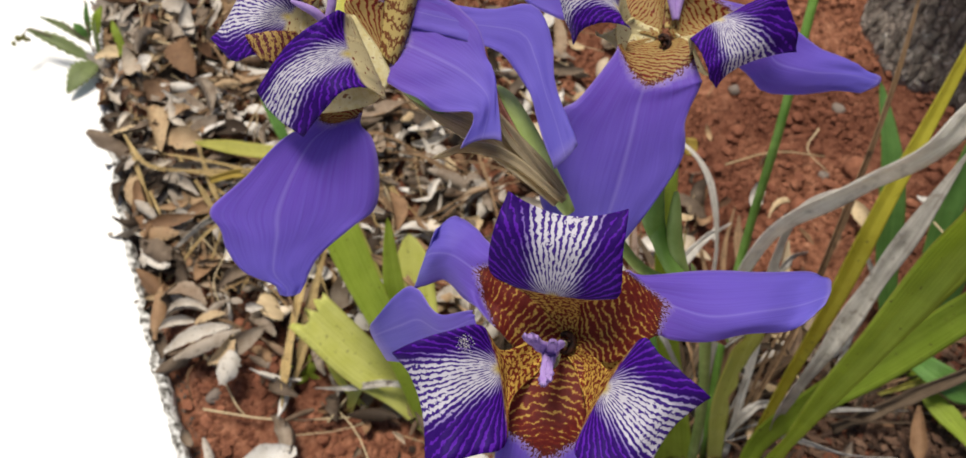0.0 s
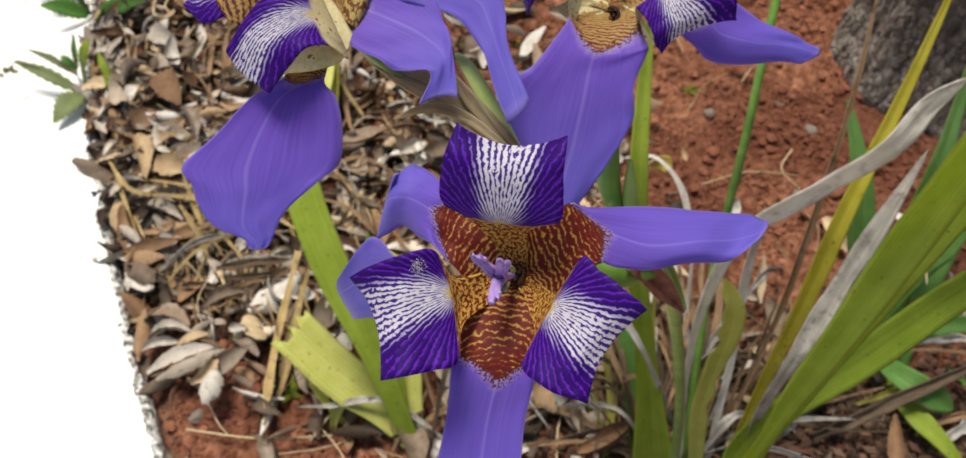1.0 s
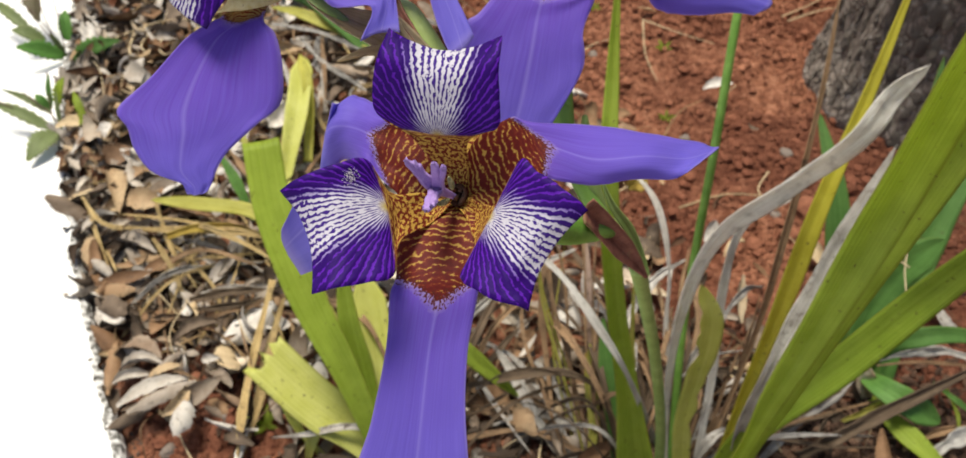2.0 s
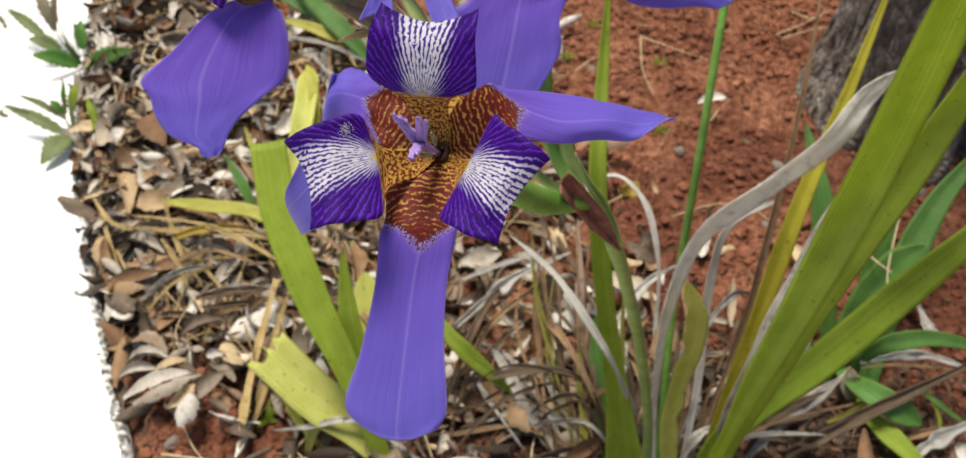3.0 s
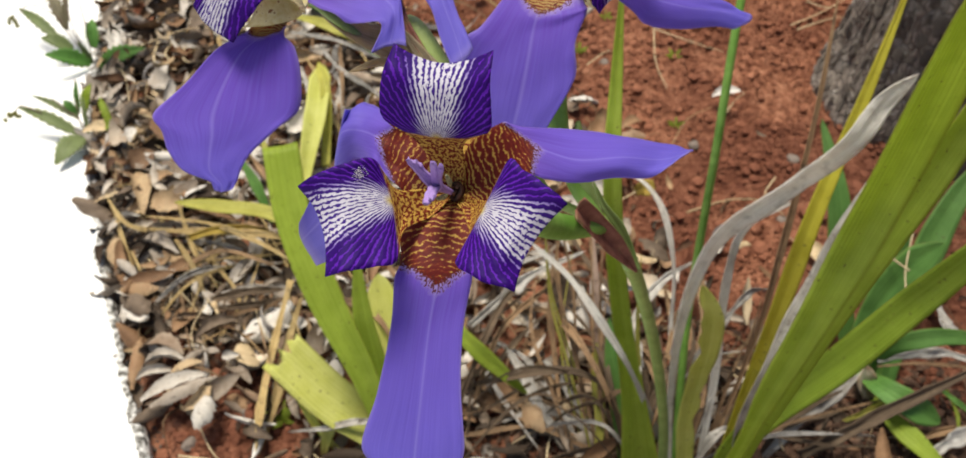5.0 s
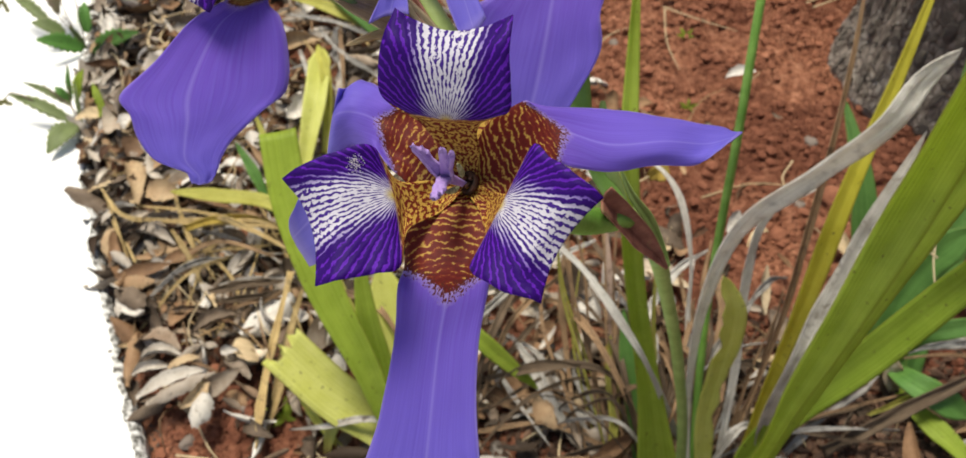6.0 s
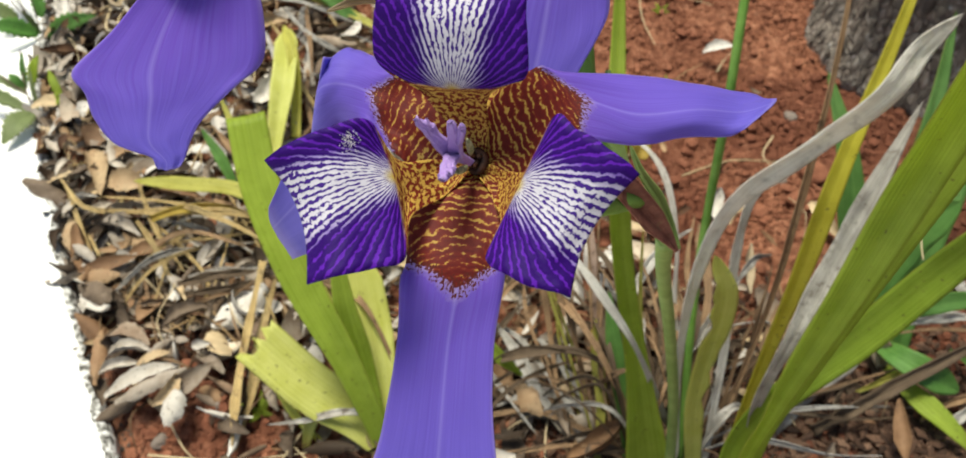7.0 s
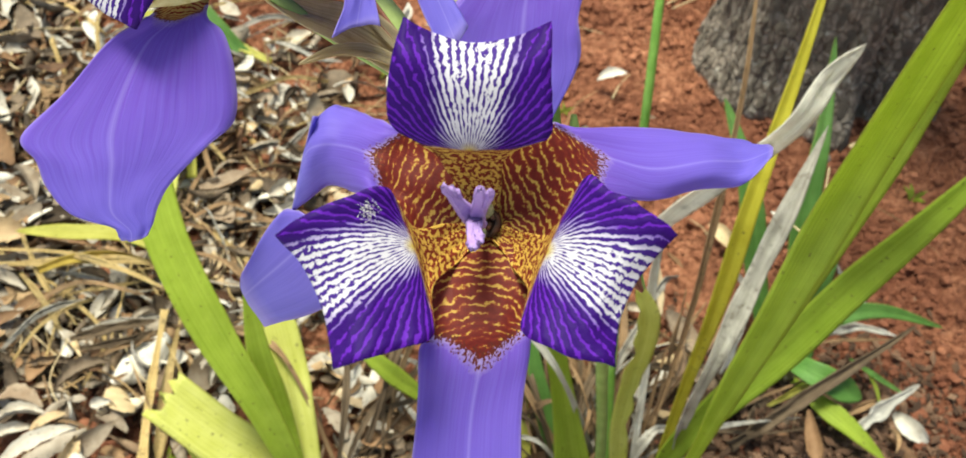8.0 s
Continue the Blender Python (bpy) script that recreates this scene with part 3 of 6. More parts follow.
# ---- tree trunk ----
trunk_thing = thing("tree", (0.702, 0.895, 0), "stout grey-brown tree trunk with rough bark", "tree")


def trunk_radius(a, z):
    c, n = math.cos(a), math.sin(a)
    low = math.exp(-max(z, 0) / 0.07)
    r = 0.132 + low * (0.026 + 0.03 * noise.noise(Vector((c * 2, n * 2, 0))))
    p = Vector((c, n, z * 1.2))
    # a root that runs out, a deep hollow at the foot and two seams above it
    r += 0.010 * low * math.exp(-((a - 3.35) / 0.3) ** 2)
    r -= (0.010 + 0.045 * math.exp(-max(z, 0) / 0.11)) * math.exp(-((a - 4.66) / 0.13) ** 2)
    r -= 0.008 * max(0.0, 1 - abs(a - 3.9) / 0.12)
    return r + 0.010 * noise.noise(p * 7) + 0.008 * (1 - abs(noise.noise(Vector((c * 14, n * 14, z * 9))))) + 0.004 * noise.noise(p * 40)


def on_trunk(a, z, out=0.0):
    r = trunk_radius(a, z) + out
    return Vector((r * math.cos(a), r * math.sin(a), z))


bm = bmesh.new()
rings, sides = 90, 120
vs = [[bm.verts.new(on_trunk(2 * math.pi * k / sides, -0.03 + 2.4 * (i / rings) ** 1.8)) for k in range(sides)] for i in range(rings + 1)]
for x, y in zip(vs, vs[1:]):
    for k in range(sides):
        bm.faces.new((x[k], x[(k + 1) % sides], y[(k + 1) % sides], y[k]))
bm.faces.new(vs[-1])
trunk = part("trunk", bm, M_BARK, trunk_thing)

# scales of bark on the side that faces the bed
bark_rnd = random.Random(5)
scales = []
for k in range(8):
    me = bpy.data.meshes.new("bark_plate")
    verts, faces = [], []
    for i in range(6):
        v = i / 5
        half = 0.5 * (0.45 + 0.55 * math.sin(math.pi * (0.1 + 0.8 * v)) ** 0.6) * bark_rnd.uniform(0.75, 1.1)
        lean = bark_rnd.uniform(-0.12, 0.12)
        for c in (-1, -0.6, 0.6, 1):
            verts.append((c * half + lean, (v - 0.5) * bark_rnd.uniform(0.94, 1.04), (0.0 if abs(c) == 1 or i in (0, 5) else bark_rnd.uniform(0.6, 1.1)) - 0.3))
    for i in range(5):
        for c in range(3):
            faces.append((i * 4 + c, i * 4 + c + 1, i * 4 + c + 5, i * 4 + c + 4))
    me.from_pydata(verts, [], faces)
    me.materials.append(M_BARK)
    scales.append(me)
for row in range(11):
    for column in range(27):
        z = 0.012 + 0.026 * row + bark_rnd.uniform(-0.010, 0.010)
        a = radians(145 + 6.6 * column + bark_rnd.uniform(-1.6, 1.6))
        p, d = on_trunk(a, z, 0.001), 0.02
        up = (on_trunk(a, z + d) - on_trunk(a, z - d)).normalized()
        across = (on_trunk(a + 0.08, z) - on_trunk(a - 0.08, z)).normalized()
        out = across.cross(up).normalized()
        up = out.cross(across)
        w, h, t = bark_rnd.uniform(0.007, 0.015), bark_rnd.uniform(0.014, 0.032), bark_rnd.uniform(0.0012, 0.003)
        ob = new("bark_plate", bark_rnd.choice(scales))
        ob.parent = trunk
        ob.matrix_local = Matrix.Translation(p) @ Matrix((across * w, up * h, out * t)).transposed().to_4x4() @ Matrix.Rotation(bark_rnd.uniform(-0.2, 0.2), 4, "Z")

# ---- plants ----
plant_right = thing("iris_plant", (0, 0, 0), "tall clump of yellow-green sword leaves with withered grey ones", "plant", "iris plants in the bed")
plant_middle = thing("iris_plant", (0, 0, 0), "flowering iris plant with slender leaves and dry straps", "plant", "iris plants in the bed")
plant_left = thing("iris_plant", (0, 0, 0), "small iris fan with yellowing, cut leaves", "plant", "iris plants in the bed")
plant_back = thing("iris_plant", (0, 0, 0), "low clump of dark green leaves in red earth", "plant", "iris plants in the bed")
blade(plant_right, "leaf", [(0.247, 0.225, 0), (0.237, 0.254, 0.14), (0.243, 0.26, 0.24), (0.266, 0.274, 0.35), (0.285, 0.288, 0.45), (0.277, 0.266, 0.6), (0.266, 0.242, 0.67)], 0.042, M_LEAF, foot=0.1, grow=1.0, tip=0.3, bites=((0.3, -1, 0.35), (0.34, -1, 0.25)))
blade(plant_right, "leaf", [(0.255, 0.235, 0), (0.255, 0.27, 0.14), (0.274, 0.284, 0.24), (0.302, 0.299, 0.36), (0.339, 0.326, 0.45), (0.363, 0.336, 0.54)], 0.034, M_LEAF, turn=12, foot=0.1, grow=1.0, tip=0.3)
blade(plant_right, "leaf", [(0.242, 0.259, 0), (0.254, 0.3, 0.09), (0.281, 0.308, 0.16), (0.332, 0.321, 0.22), (0.377, 0.334, 0.28), (0.405, 0.331, 0.35), (0.445, 0.342, 0.4)], 0.036, M_LEAF_MID, turn=-15, foot=0.3, grow=1.4)
blade(plant_right, "leaf", [(0.239, 0.32, 0), (0.234, 0.344, 0.08), (0.24, 0.36, 0.15), (0.239, 0.363, 0.22), (0.227, 0.37, 0.265)], 0.023, M_LEAF_PALE, tip=0.25, foot=0.6, bites=((0.30, 1, 0.55), (0.42, 1, 0.6), (0.5, 1, 0.35), (0.62, -1, 0.6), (0.74, -1, 0.35), (0.85, -1, 0.45)))
blade(plant_right, "leaf", [(0.249, 0.295, 0), (0.271, 0.333, 0.16), (0.284, 0.351, 0.25), (0.303, 0.383, 0.33), (0.337, 0.433, 0.4), (0.368, 0.482, 0.47)], 0.016, M_LEAF_OLIVE, fold=0.35)
blade(plant_middle, "leaf", [(0.196, 0.317, 0), (0.183, 0.356, 0.12), (0.165, 0.385, 0.24), (0.155, 0.406, 0.35), (0.163, 0.467, 0.4), (0.17, 0.513, 0.45)], 0.016, M_LEAF, fold=0.5, foot=1.0, flare=2.6)
blade(plant_middle, "leaf", [(0.153, 0.332, 0), (0.162, 0.377, 0.04), (0.161, 0.408, 0.07), (0.162, 0.431, 0.1)], 0.012, M_LEAF_YELLOW, tip=0.6)
blade(plant_middle, "leaf", [(0.207, 0.329, 0), (0.203, 0.376, 0.05), (0.197, 0.416, 0.12), (0.199, 0.456, 0.2)], 0.006, M_LEAF_YELLOW)
blade(plant_middle, "leaf", [(0.182, 0.324, 0), (0.181, 0.364, 0.05), (0.173, 0.402, 0.1), (0.173, 0.439, 0.13)], 0.02, M_LEAF_DARK)
blade(plant_left, "leaf", [(-0.03, 0.349, 0), (-0.06, 0.403, 0.1), (-0.092, 0.455, 0.16), (-0.118, 0.514, 0.21), (-0.128, 0.569, 0.25)], 0.034, M_LEAF, tip=0.0)
blade(plant_left, "leaf", [(-0.018, 0.348, 0), (-0.059, 0.386, 0.03), (-0.105, 0.413, 0.06), (-0.145, 0.443, 0.09)], 0.046, M_LEAF_PALE, tip=0, turn=10)
blade(plant_left, "leaf", [(-0.037, 0.356, 0), (-0.049, 0.407, 0.07), (-0.058, 0.439, 0.14), (-0.059, 0.476, 0.2)], 0.026, M_LEAF)
blade(plant_left, "leaf", [(-0.03, 0.356, 0), (-0.035, 0.412, 0.06), (-0.041, 0.459, 0.1), (-0.047, 0.498, 0.14)], 0.034, M_LEAF_PALE, tip=0.1)
blade(plant_left, "leaf", [(0.01, 0.471, 0.12), (0.036, 0.436, 0.11), (0.067, 0.418, 0.08), (0.094, 0.407, 0.05)], 0.018, M_LEAF)
blade(plant_left, "leaf", [(-0.164, 0.711, 0.03), (-0.153, 0.767, 0.06), (-0.144, 0.825, 0.08), (-0.142, 0.89, 0.09)], 0.028, M_LEAF_PALE, tip=0.05, fold=0.5)
blade(plant_left, "leaf", [(-0.056, 0.438, 0.02), (-0.126, 0.585, 0.06), (-0.176, 0.635, 0.08), (-0.244, 0.659, 0.075), (-0.302, 0.675, 0.07)], 0.017, M_LEAF_YELLOW, tip=0.2, turn=30)
blade(plant_left, "dry_leaf", [(-0.119, 0.618, 0.03), (-0.186, 0.625, 0.06), (-0.262, 0.644, 0.05), (-0.361, 0.67, 0.03)], 0.013, M_DRY_YELLOW)
blade(plant_left, "leaf", [(-0.041, 0.968, 0.02), (-0.112, 1.012, 0.04), (-0.166, 1.04, 0.05), (-0.212, 1.073, 0.04)], 0.018, M_LEAF_YELLOW)
blade(plant_left, "dry_leaf", [(-0.179, 0.377, 0.01), (-0.165, 0.437, 0.02), (-0.157, 0.499, 0.03), (-0.142, 0.575, 0.04)], 0.014, M_DRY_YELLOW)
blade(plant_back, "leaf", [(0.435, 0.435, 0), (0.421, 0.491, 0.08), (0.413, 0.548, 0.16), (0.408, 0.621, 0.2)], 0.03, M_LEAF_DARK)
blade(plant_back, "leaf", [(0.456, 0.419, 0), (0.467, 0.486, 0.06), (0.483, 0.537, 0.12), (0.506, 0.585, 0.17), (0.563, 0.695, 0.2)], 0.03, M_LEAF_DARK)
blade(plant_back, "leaf", [(0.463, 0.418, 0), (0.496, 0.494, 0.08), (0.542, 0.558, 0.13), (0.609, 0.615, 0.17)], 0.036, M_LEAF_DARK)
blade(plant_back, "leaf", [(0.424, 0.421, 0), (0.439, 0.457, 0.07), (0.467, 0.48, 0.12), (0.502, 0.491, 0.15)], 0.034, M_LEAF_DARK, tip=0.2)
blade(plant_back, "leaf", [(0.437, 0.42, 0), (0.448, 0.426, 0.06), (0.474, 0.422, 0.09), (0.522, 0.419, 0.09), (0.584, 0.403, 0.07)], 0.02, M_LEAF_DARK)
blade(plant_back, "leaf", [(0.431, 0.438, 0.02), (0.438, 0.396, 0.05), (0.463, 0.371, 0.05), (0.492, 0.363, 0.03)], 0.026, M_LEAF_DARK, tip=0.3)
blade(plant_back, "leaf", [(0.443, 0.406, 0.01), (0.449, 0.366, 0.03), (0.468, 0.334, 0.03), (0.49, 0.303, 0.02)], 0.022, M_LEAF)
blade(plant_right, "dry_leaf", [(0.223, 0.321, 0), (0.219, 0.367, 0.13), (0.222, 0.381, 0.24), (0.242, 0.386, 0.31), (0.278, 0.381, 0.36), (0.302, 0.369, 0.41), (0.319, 0.377, 0.44), (0.336, 0.38, 0.46)], 0.021, M_DRY_PALE, tip=0.2, turn=20, twist=25)
blade(plant_middle, "dry_leaf", [(0.246, 0.378, 0.03), (0.235, 0.434, 0.09), (0.237, 0.471, 0.15), (0.227, 0.507, 0.2), (0.204, 0.533, 0.22), (0.177, 0.552, 0.2)], 0.011, M_DRY_PALE, turn=30, twist=25)
blade(plant_right, "dry_leaf", [(0.248, 0.32, 0), (0.264, 0.384, 0.12), (0.266, 0.416, 0.2), (0.276, 0.431, 0.26), (0.318, 0.441, 0.28)], 0.013, M_DRY_PALE, twist=25)
blade(plant_right, "dry_leaf", [(0.254, 0.333, 0), (0.293, 0.389, 0.14), (0.306, 0.42, 0.25), (0.318, 0.459, 0.36), (0.333, 0.515, 0.44)], 0.009, M_DRY_BROWN, fold=0.8, twist=15)
blade(plant_back, "dry_leaf", [(0.548, 0.528, 0.02), (0.541, 0.479, 0.03), (0.563, 0.468, 0.01)], 0.02, M_DRY)
blade(plant_middle, "dry_leaf", [(0.166, 0.338, 0), (0.162, 0.422, 0.07), (0.164, 0.484, 0.12), (0.166, 0.54, 0.15)], 0.014, M_DRY_BROWN, fold=0.6)
blade(plant_middle, "dry_leaf", [(0.129, 0.34, 0), (0.124, 0.438, 0.05), (0.122, 0.495, 0.1), (0.138, 0.543, 0.14)], 0.008, M_DRY_BROWN)
blade(plant_middle, "dry_leaf", [(0.16, 0.338, 0), (0.114, 0.386, 0.03), (0.087, 0.44, 0.05), (0.069, 0.471, 0.05)], 0.014, M_DRY)
blade(plant_right, "dry_leaf", [(0.314, 0.342, 0), (0.356, 0.377, 0.02), (0.401, 0.398, 0.04), (0.435, 0.418, 0.05)], 0.018, M_DRY)
blade(plant_right, "dry_leaf", [(0.369, 0.404, 0.02), (0.392, 0.443, 0.05), (0.412, 0.474, 0.06), (0.409, 0.507, 0.07)], 0.014, M_DRY)
blade(plant_middle, "dry_leaf", [(0.178, 0.337, 0), (0.151, 0.382, 0.02), (0.109, 0.4, 0.03), (0.065, 0.394, 0.02)], 0.014, M_DRY)
blade(plant_right, "dry_leaf", [(0.267, 0.307, 0.08), (0.264, 0.31, 0.16), (0.278, 0.32, 0.233), (0.298, 0.342, 0.285), (0.32, 0.364, 0.335), (0.348, 0.395, 0.379)], 0.018, M_DRY, fold=0.4, tip=0.4)
blade(plant_middle, "dry_leaf", [(0.163, 0.338, 0), (0.148, 0.401, 0.06), (0.131, 0.463, 0.12), (0.116, 0.526, 0.17)], 0.005, M_DRY_BROWN, fold=0.7)
blade(plant_middle, "dry_leaf", [(0.153, 0.338, 0), (0.143, 0.417, 0.08), (0.141, 0.478, 0.14), (0.128, 0.522, 0.2)], 0.005, M_DRY_BROWN, fold=0.7)
blade(plant_middle, "dry_leaf", [(0.252, 0.326, 0), (0.278, 0.381, 0.08), (0.307, 0.423, 0.14)], 0.005, M_DRY_BROWN, fold=0.7)
blade(plant_middle, "dry_leaf", [(0.177, 0.33, 0), (0.162, 0.394, 0.07), (0.172, 0.461, 0.14)], 0.005, M_DRY_BROWN, fold=0.7)
blade(plant_middle, "dry_leaf", [(0.144, 0.332, 0), (0.12, 0.389, 0.06), (0.1, 0.45, 0.1), (0.109, 0.496, 0.13)], 0.005, M_DRY_BROWN, fold=0.7)
blade(plant_middle, "leaf", [(0.159, 0.332, 0), (0.137, 0.41, 0.07), (0.12, 0.472, 0.12), (0.118, 0.525, 0.18)], 0.003, M_LEAF_YELLOW, fold=0.5)
blade(plant_left, "leaf", [(-0.149, 0.603, 0.04), (-0.175, 0.675, 0.1), (-0.199, 0.733, 0.13)], 0.012, M_LEAF_YELLOW)
blade(plant_left, "dry_leaf", [(-0.148, 0.631, 0.04), (-0.189, 0.716, 0.08), (-0.204, 0.755, 0.1)], 0.008, M_DRY_BROWN)
blade(plant_left, "leaf", [(-0.194, 0.672, 0.03), (-0.212, 0.706, 0.06), (-0.233, 0.738, 0.08)], 0.014, M_LEAF_DARK)
blade(plant_left, "leaf", [(-0.068, 0.977, 0.02), (-0.123, 1.03, 0.06), (-0.195, 1.116, 0.08)], 0.03, M_LEAF_DARK)
blade(plant_left, "leaf", [(-0.107, 1.046, 0.02), (-0.18, 1.1, 0.05), (-0.247, 1.134, 0.06)], 0.03, M_LEAF_DARK)
blade(plant_left, "dry_leaf", [(-0.204, 1.019, 0.05), (-0.133, 0.98, 0.06), (-0.071, 0.969, 0.03)], 0.009, M_DRY)
blade(plant_left, "dry_leaf", [(-0.164, 0.997, 0.04), (-0.122, 0.923, 0.05), (-0.074, 0.909, 0.02)], 0.01, M_DRY)
blade(plant_left, "dry_leaf", [(-0.111, 0.749, 0.02), (-0.126, 0.82, 0.03), (-0.132, 0.933, 0.02)], 0.01, M_DRY_BROWN)
blade(plant_left, "dry_leaf", [(-0.341, 0.701, 0.02), (-0.281, 0.611, 0.04), (-0.257, 0.563, 0.02)], 0.01, M_DRY_YELLOW)
blade(plant_left, "dry_leaf", [(-0.149, 0.585, 0.05), (-0.196, 0.608, 0.07), (-0.26, 0.648, 0.06), (-0.355, 0.693, 0.03)], 0.009, M_DRY_YELLOW)
blade(plant_left, "dry_leaf", [(-0.1, 0.783, 0.03), (-0.132, 0.834, 0.05), (-0.155, 0.912, 0.05), (-0.193, 1.002, 0.03)], 0.01, M_DRY_YELLOW)
blade(plant_left, "dry_leaf", [(-0.18, 0.596, 0.04), (-0.243, 0.614, 0.05), (-0.3, 0.602, 0.03)], 0.008, M_DRY_BROWN)
blade(plant_right, "dry_leaf", [(0.355, 0.348, 0.010), (0.386, 0.354, 0.030), (0.426, 0.365, 0.050), (0.479, 0.380, 0.070), (0.546, 0.400, 0.090)], 0.0201, M_DRY_DARK, fold=0.7, foot=0.8, twist=18)
blade(plant_back, "dry_leaf", [(0.445, 0.425, 0.050), (0.474, 0.424, 0.060), (0.514, 0.430, 0.050), (0.563, 0.424, 0.030)], 0.0141, M_DRY_PALE, turn=15, foot=0.5, twist=18)
blade(plant_back, "dry_leaf", [(0.481, 0.339, 0.020), (0.505, 0.349, 0.030), (0.550, 0.363, 0.040)], 0.0209, M_DRY_PALE, fold=0.4, twist=18)
blade(plant_back, "dry_leaf", [(0.452, 0.343, 0.020), (0.495, 0.360, 0.020), (0.533, 0.357, 0.030)], 0.0111, M_DRY_BROWN, fold=0.5, twist=18)
blade(plant_right, "dry_leaf", [(0.366, 0.413, 0.030), (0.377, 0.423, 0.050), (0.380, 0.432, 0.070), (0.385, 0.442, 0.080)], 0.0114, M_DRY_PALE, turn=25, twist=18)
blade(plant_right, "dry_leaf", [(0.438, 0.412, 0.060), (0.476, 0.407, 0.070), (0.540, 0.403, 0.060)], 0.0048, M_DRY_BROWN, fold=0.7, twist=18)
blade(plant_back, "leaf", [(0.508, 0.412, 0.020), (0.518, 0.383, 0.030), (0.537, 0.359, 0.030)], 0.0064, M_LEAF_DARK, fold=0.5)
blade(plant_back, "leaf", [(0.518, 0.405, 0.020), (0.511, 0.371, 0.030), (0.505, 0.351, 0.030)], 0.0049, M_LEAF, fold=0.5)
blade(plant_back, "leaf", [(0.441, 0.404, 0.010), (0.429, 0.408, 0.040), (0.428, 0.414, 0.060)], 0.0206, M_BRACT, fold=0.6, tip=0.4, label="withered brown-green leaf sheath")
blade(plant_back, "leaf", [(0.408, 0.381, 0.010), (0.431, 0.382, 0.030), (0.450, 0.383, 0.050)], 0.0068, M_LEAF_YELLOW, fold=0.5)
blade(plant_right, "dry_leaf", [(0.319, 0.352, 0.010), (0.339, 0.367, 0.040), (0.367, 0.376, 0.060), (0.393, 0.382, 0.070)], 0.0130, M_DRY_DARK, turn=-10, twist=18)
blade(plant_right, "dry_leaf", [(0.389, 0.349, 0.010), (0.376, 0.361, 0.030), (0.385, 0.372, 0.040)], 0.0146, M_DRY_DARK, turn=30, twist=18)
blade(plant_right, "dry_leaf", [(0.283, 0.360, 0.000), (0.297, 0.399, 0.060), (0.304, 0.416, 0.120), (0.309, 0.430, 0.160)], 0.0044, M_DRY_BROWN, fold=0.7, twist=18)
blade(plant_middle, "dry_leaf", [(0.228, 0.362, 0.000), (0.181, 0.353, 0.160), (0.154, 0.375, 0.210), (0.128, 0.422, 0.220), (0.094, 0.476, 0.210)], 0.0088, M_DRY_PALE, foot=0.5, turn=-10, tip=0.5, twist=18)
blade(plant_middle, "dry_leaf", [(0.037, 0.506, 0.030), (0.073, 0.519, 0.060), (0.107, 0.534, 0.080), (0.165, 0.553, 0.090)], 0.0201, M_DRY_PALE, turn=20, fold=0.5, twist=18)
blade(plant_middle, "dry_leaf", [(0.047, 0.562, 0.040), (0.086, 0.563, 0.060), (0.123, 0.567, 0.070)], 0.0096, M_DRY_PALE, turn=-25, fold=0.5, twist=18)
blade(plant_middle, "dry_leaf", [(0.160, 0.385, 0.000), (0.162, 0.429, 0.070), (0.165, 0.476, 0.130), (0.165, 0.530, 0.170)], 0.0069, M_DRY_PINK, fold=0.6, twist=18)
blade(plant_middle, "dry_leaf", [(0.170, 0.368, 0.000), (0.169, 0.421, 0.060), (0.170, 0.476, 0.110), (0.177, 0.523, 0.150)], 0.0051, M_DRY_BROWN, fold=0.6, twist=18)
blade(plant_middle, "dry_leaf", [(0.168, 0.366, 0.000), (0.136, 0.430, 0.060), (0.130, 0.486, 0.120), (0.130, 0.533, 0.160)], 0.0044, M_DRY_BROWN, fold=0.7, twist=18)
blade(plant_middle, "leaf", [(0.166, 0.363, 0.000), (0.164, 0.391, 0.040), (0.160, 0.411, 0.070), (0.158, 0.427, 0.090)], 0.0107, M_LEAF_OCHRE, fold=0.5, foot=0.9, label="short leaf turning orange")
blade(plant_middle, "dry_leaf", [(0.199, 0.459, 0.050), (0.216, 0.495, 0.060), (0.249, 0.534, 0.060), (0.286, 0.562, 0.050)], 0.0149, M_DRY_PALE, turn=10, fold=0.5, twist=18)
blade(plant_middle, "leaf", [(0.156, 0.372, 0.000), (0.146, 0.414, 0.050), (0.122, 0.479, 0.120), (0.118, 0.524, 0.180)], 0.0025, M_LEAF_YELLOW, fold=0.5)
blade(plant_middle, "leaf", [(0.147, 0.372, 0.000), (0.134, 0.415, 0.050), (0.130, 0.454, 0.080), (0.146, 0.517, 0.140)], 0.0022, M_LEAF_YELLOW, fold=0.5)
blade(plant_middle, "leaf", [(0.224, 0.608, 0.120), (0.232, 0.603, 0.130), (0.242, 0.600, 0.130)], 0.0177, M_LEAF_OCHRE, fold=0.3, tip=0.2)
blade(plant_middle, "dry_leaf", [(0.116, 0.465, 0.020), (0.132, 0.427, 0.030), (0.151, 0.389, 0.020)], 0.0118, M_DRY, turn=15, twist=18)
blade(plant_middle, "dry_leaf", [(0.047, 0.469, 0.020), (0.068, 0.410, 0.040), (0.102, 0.361, 0.020)], 0.0090, M_DRY, turn=-25, twist=18)
blade(plant_middle, "dry_leaf", [(0.052, 0.500, 0.020), (0.096, 0.453, 0.040), (0.129, 0.391, 0.030), (0.145, 0.362, 0.010)], 0.0078, M_DRY, turn=25, twist=18)
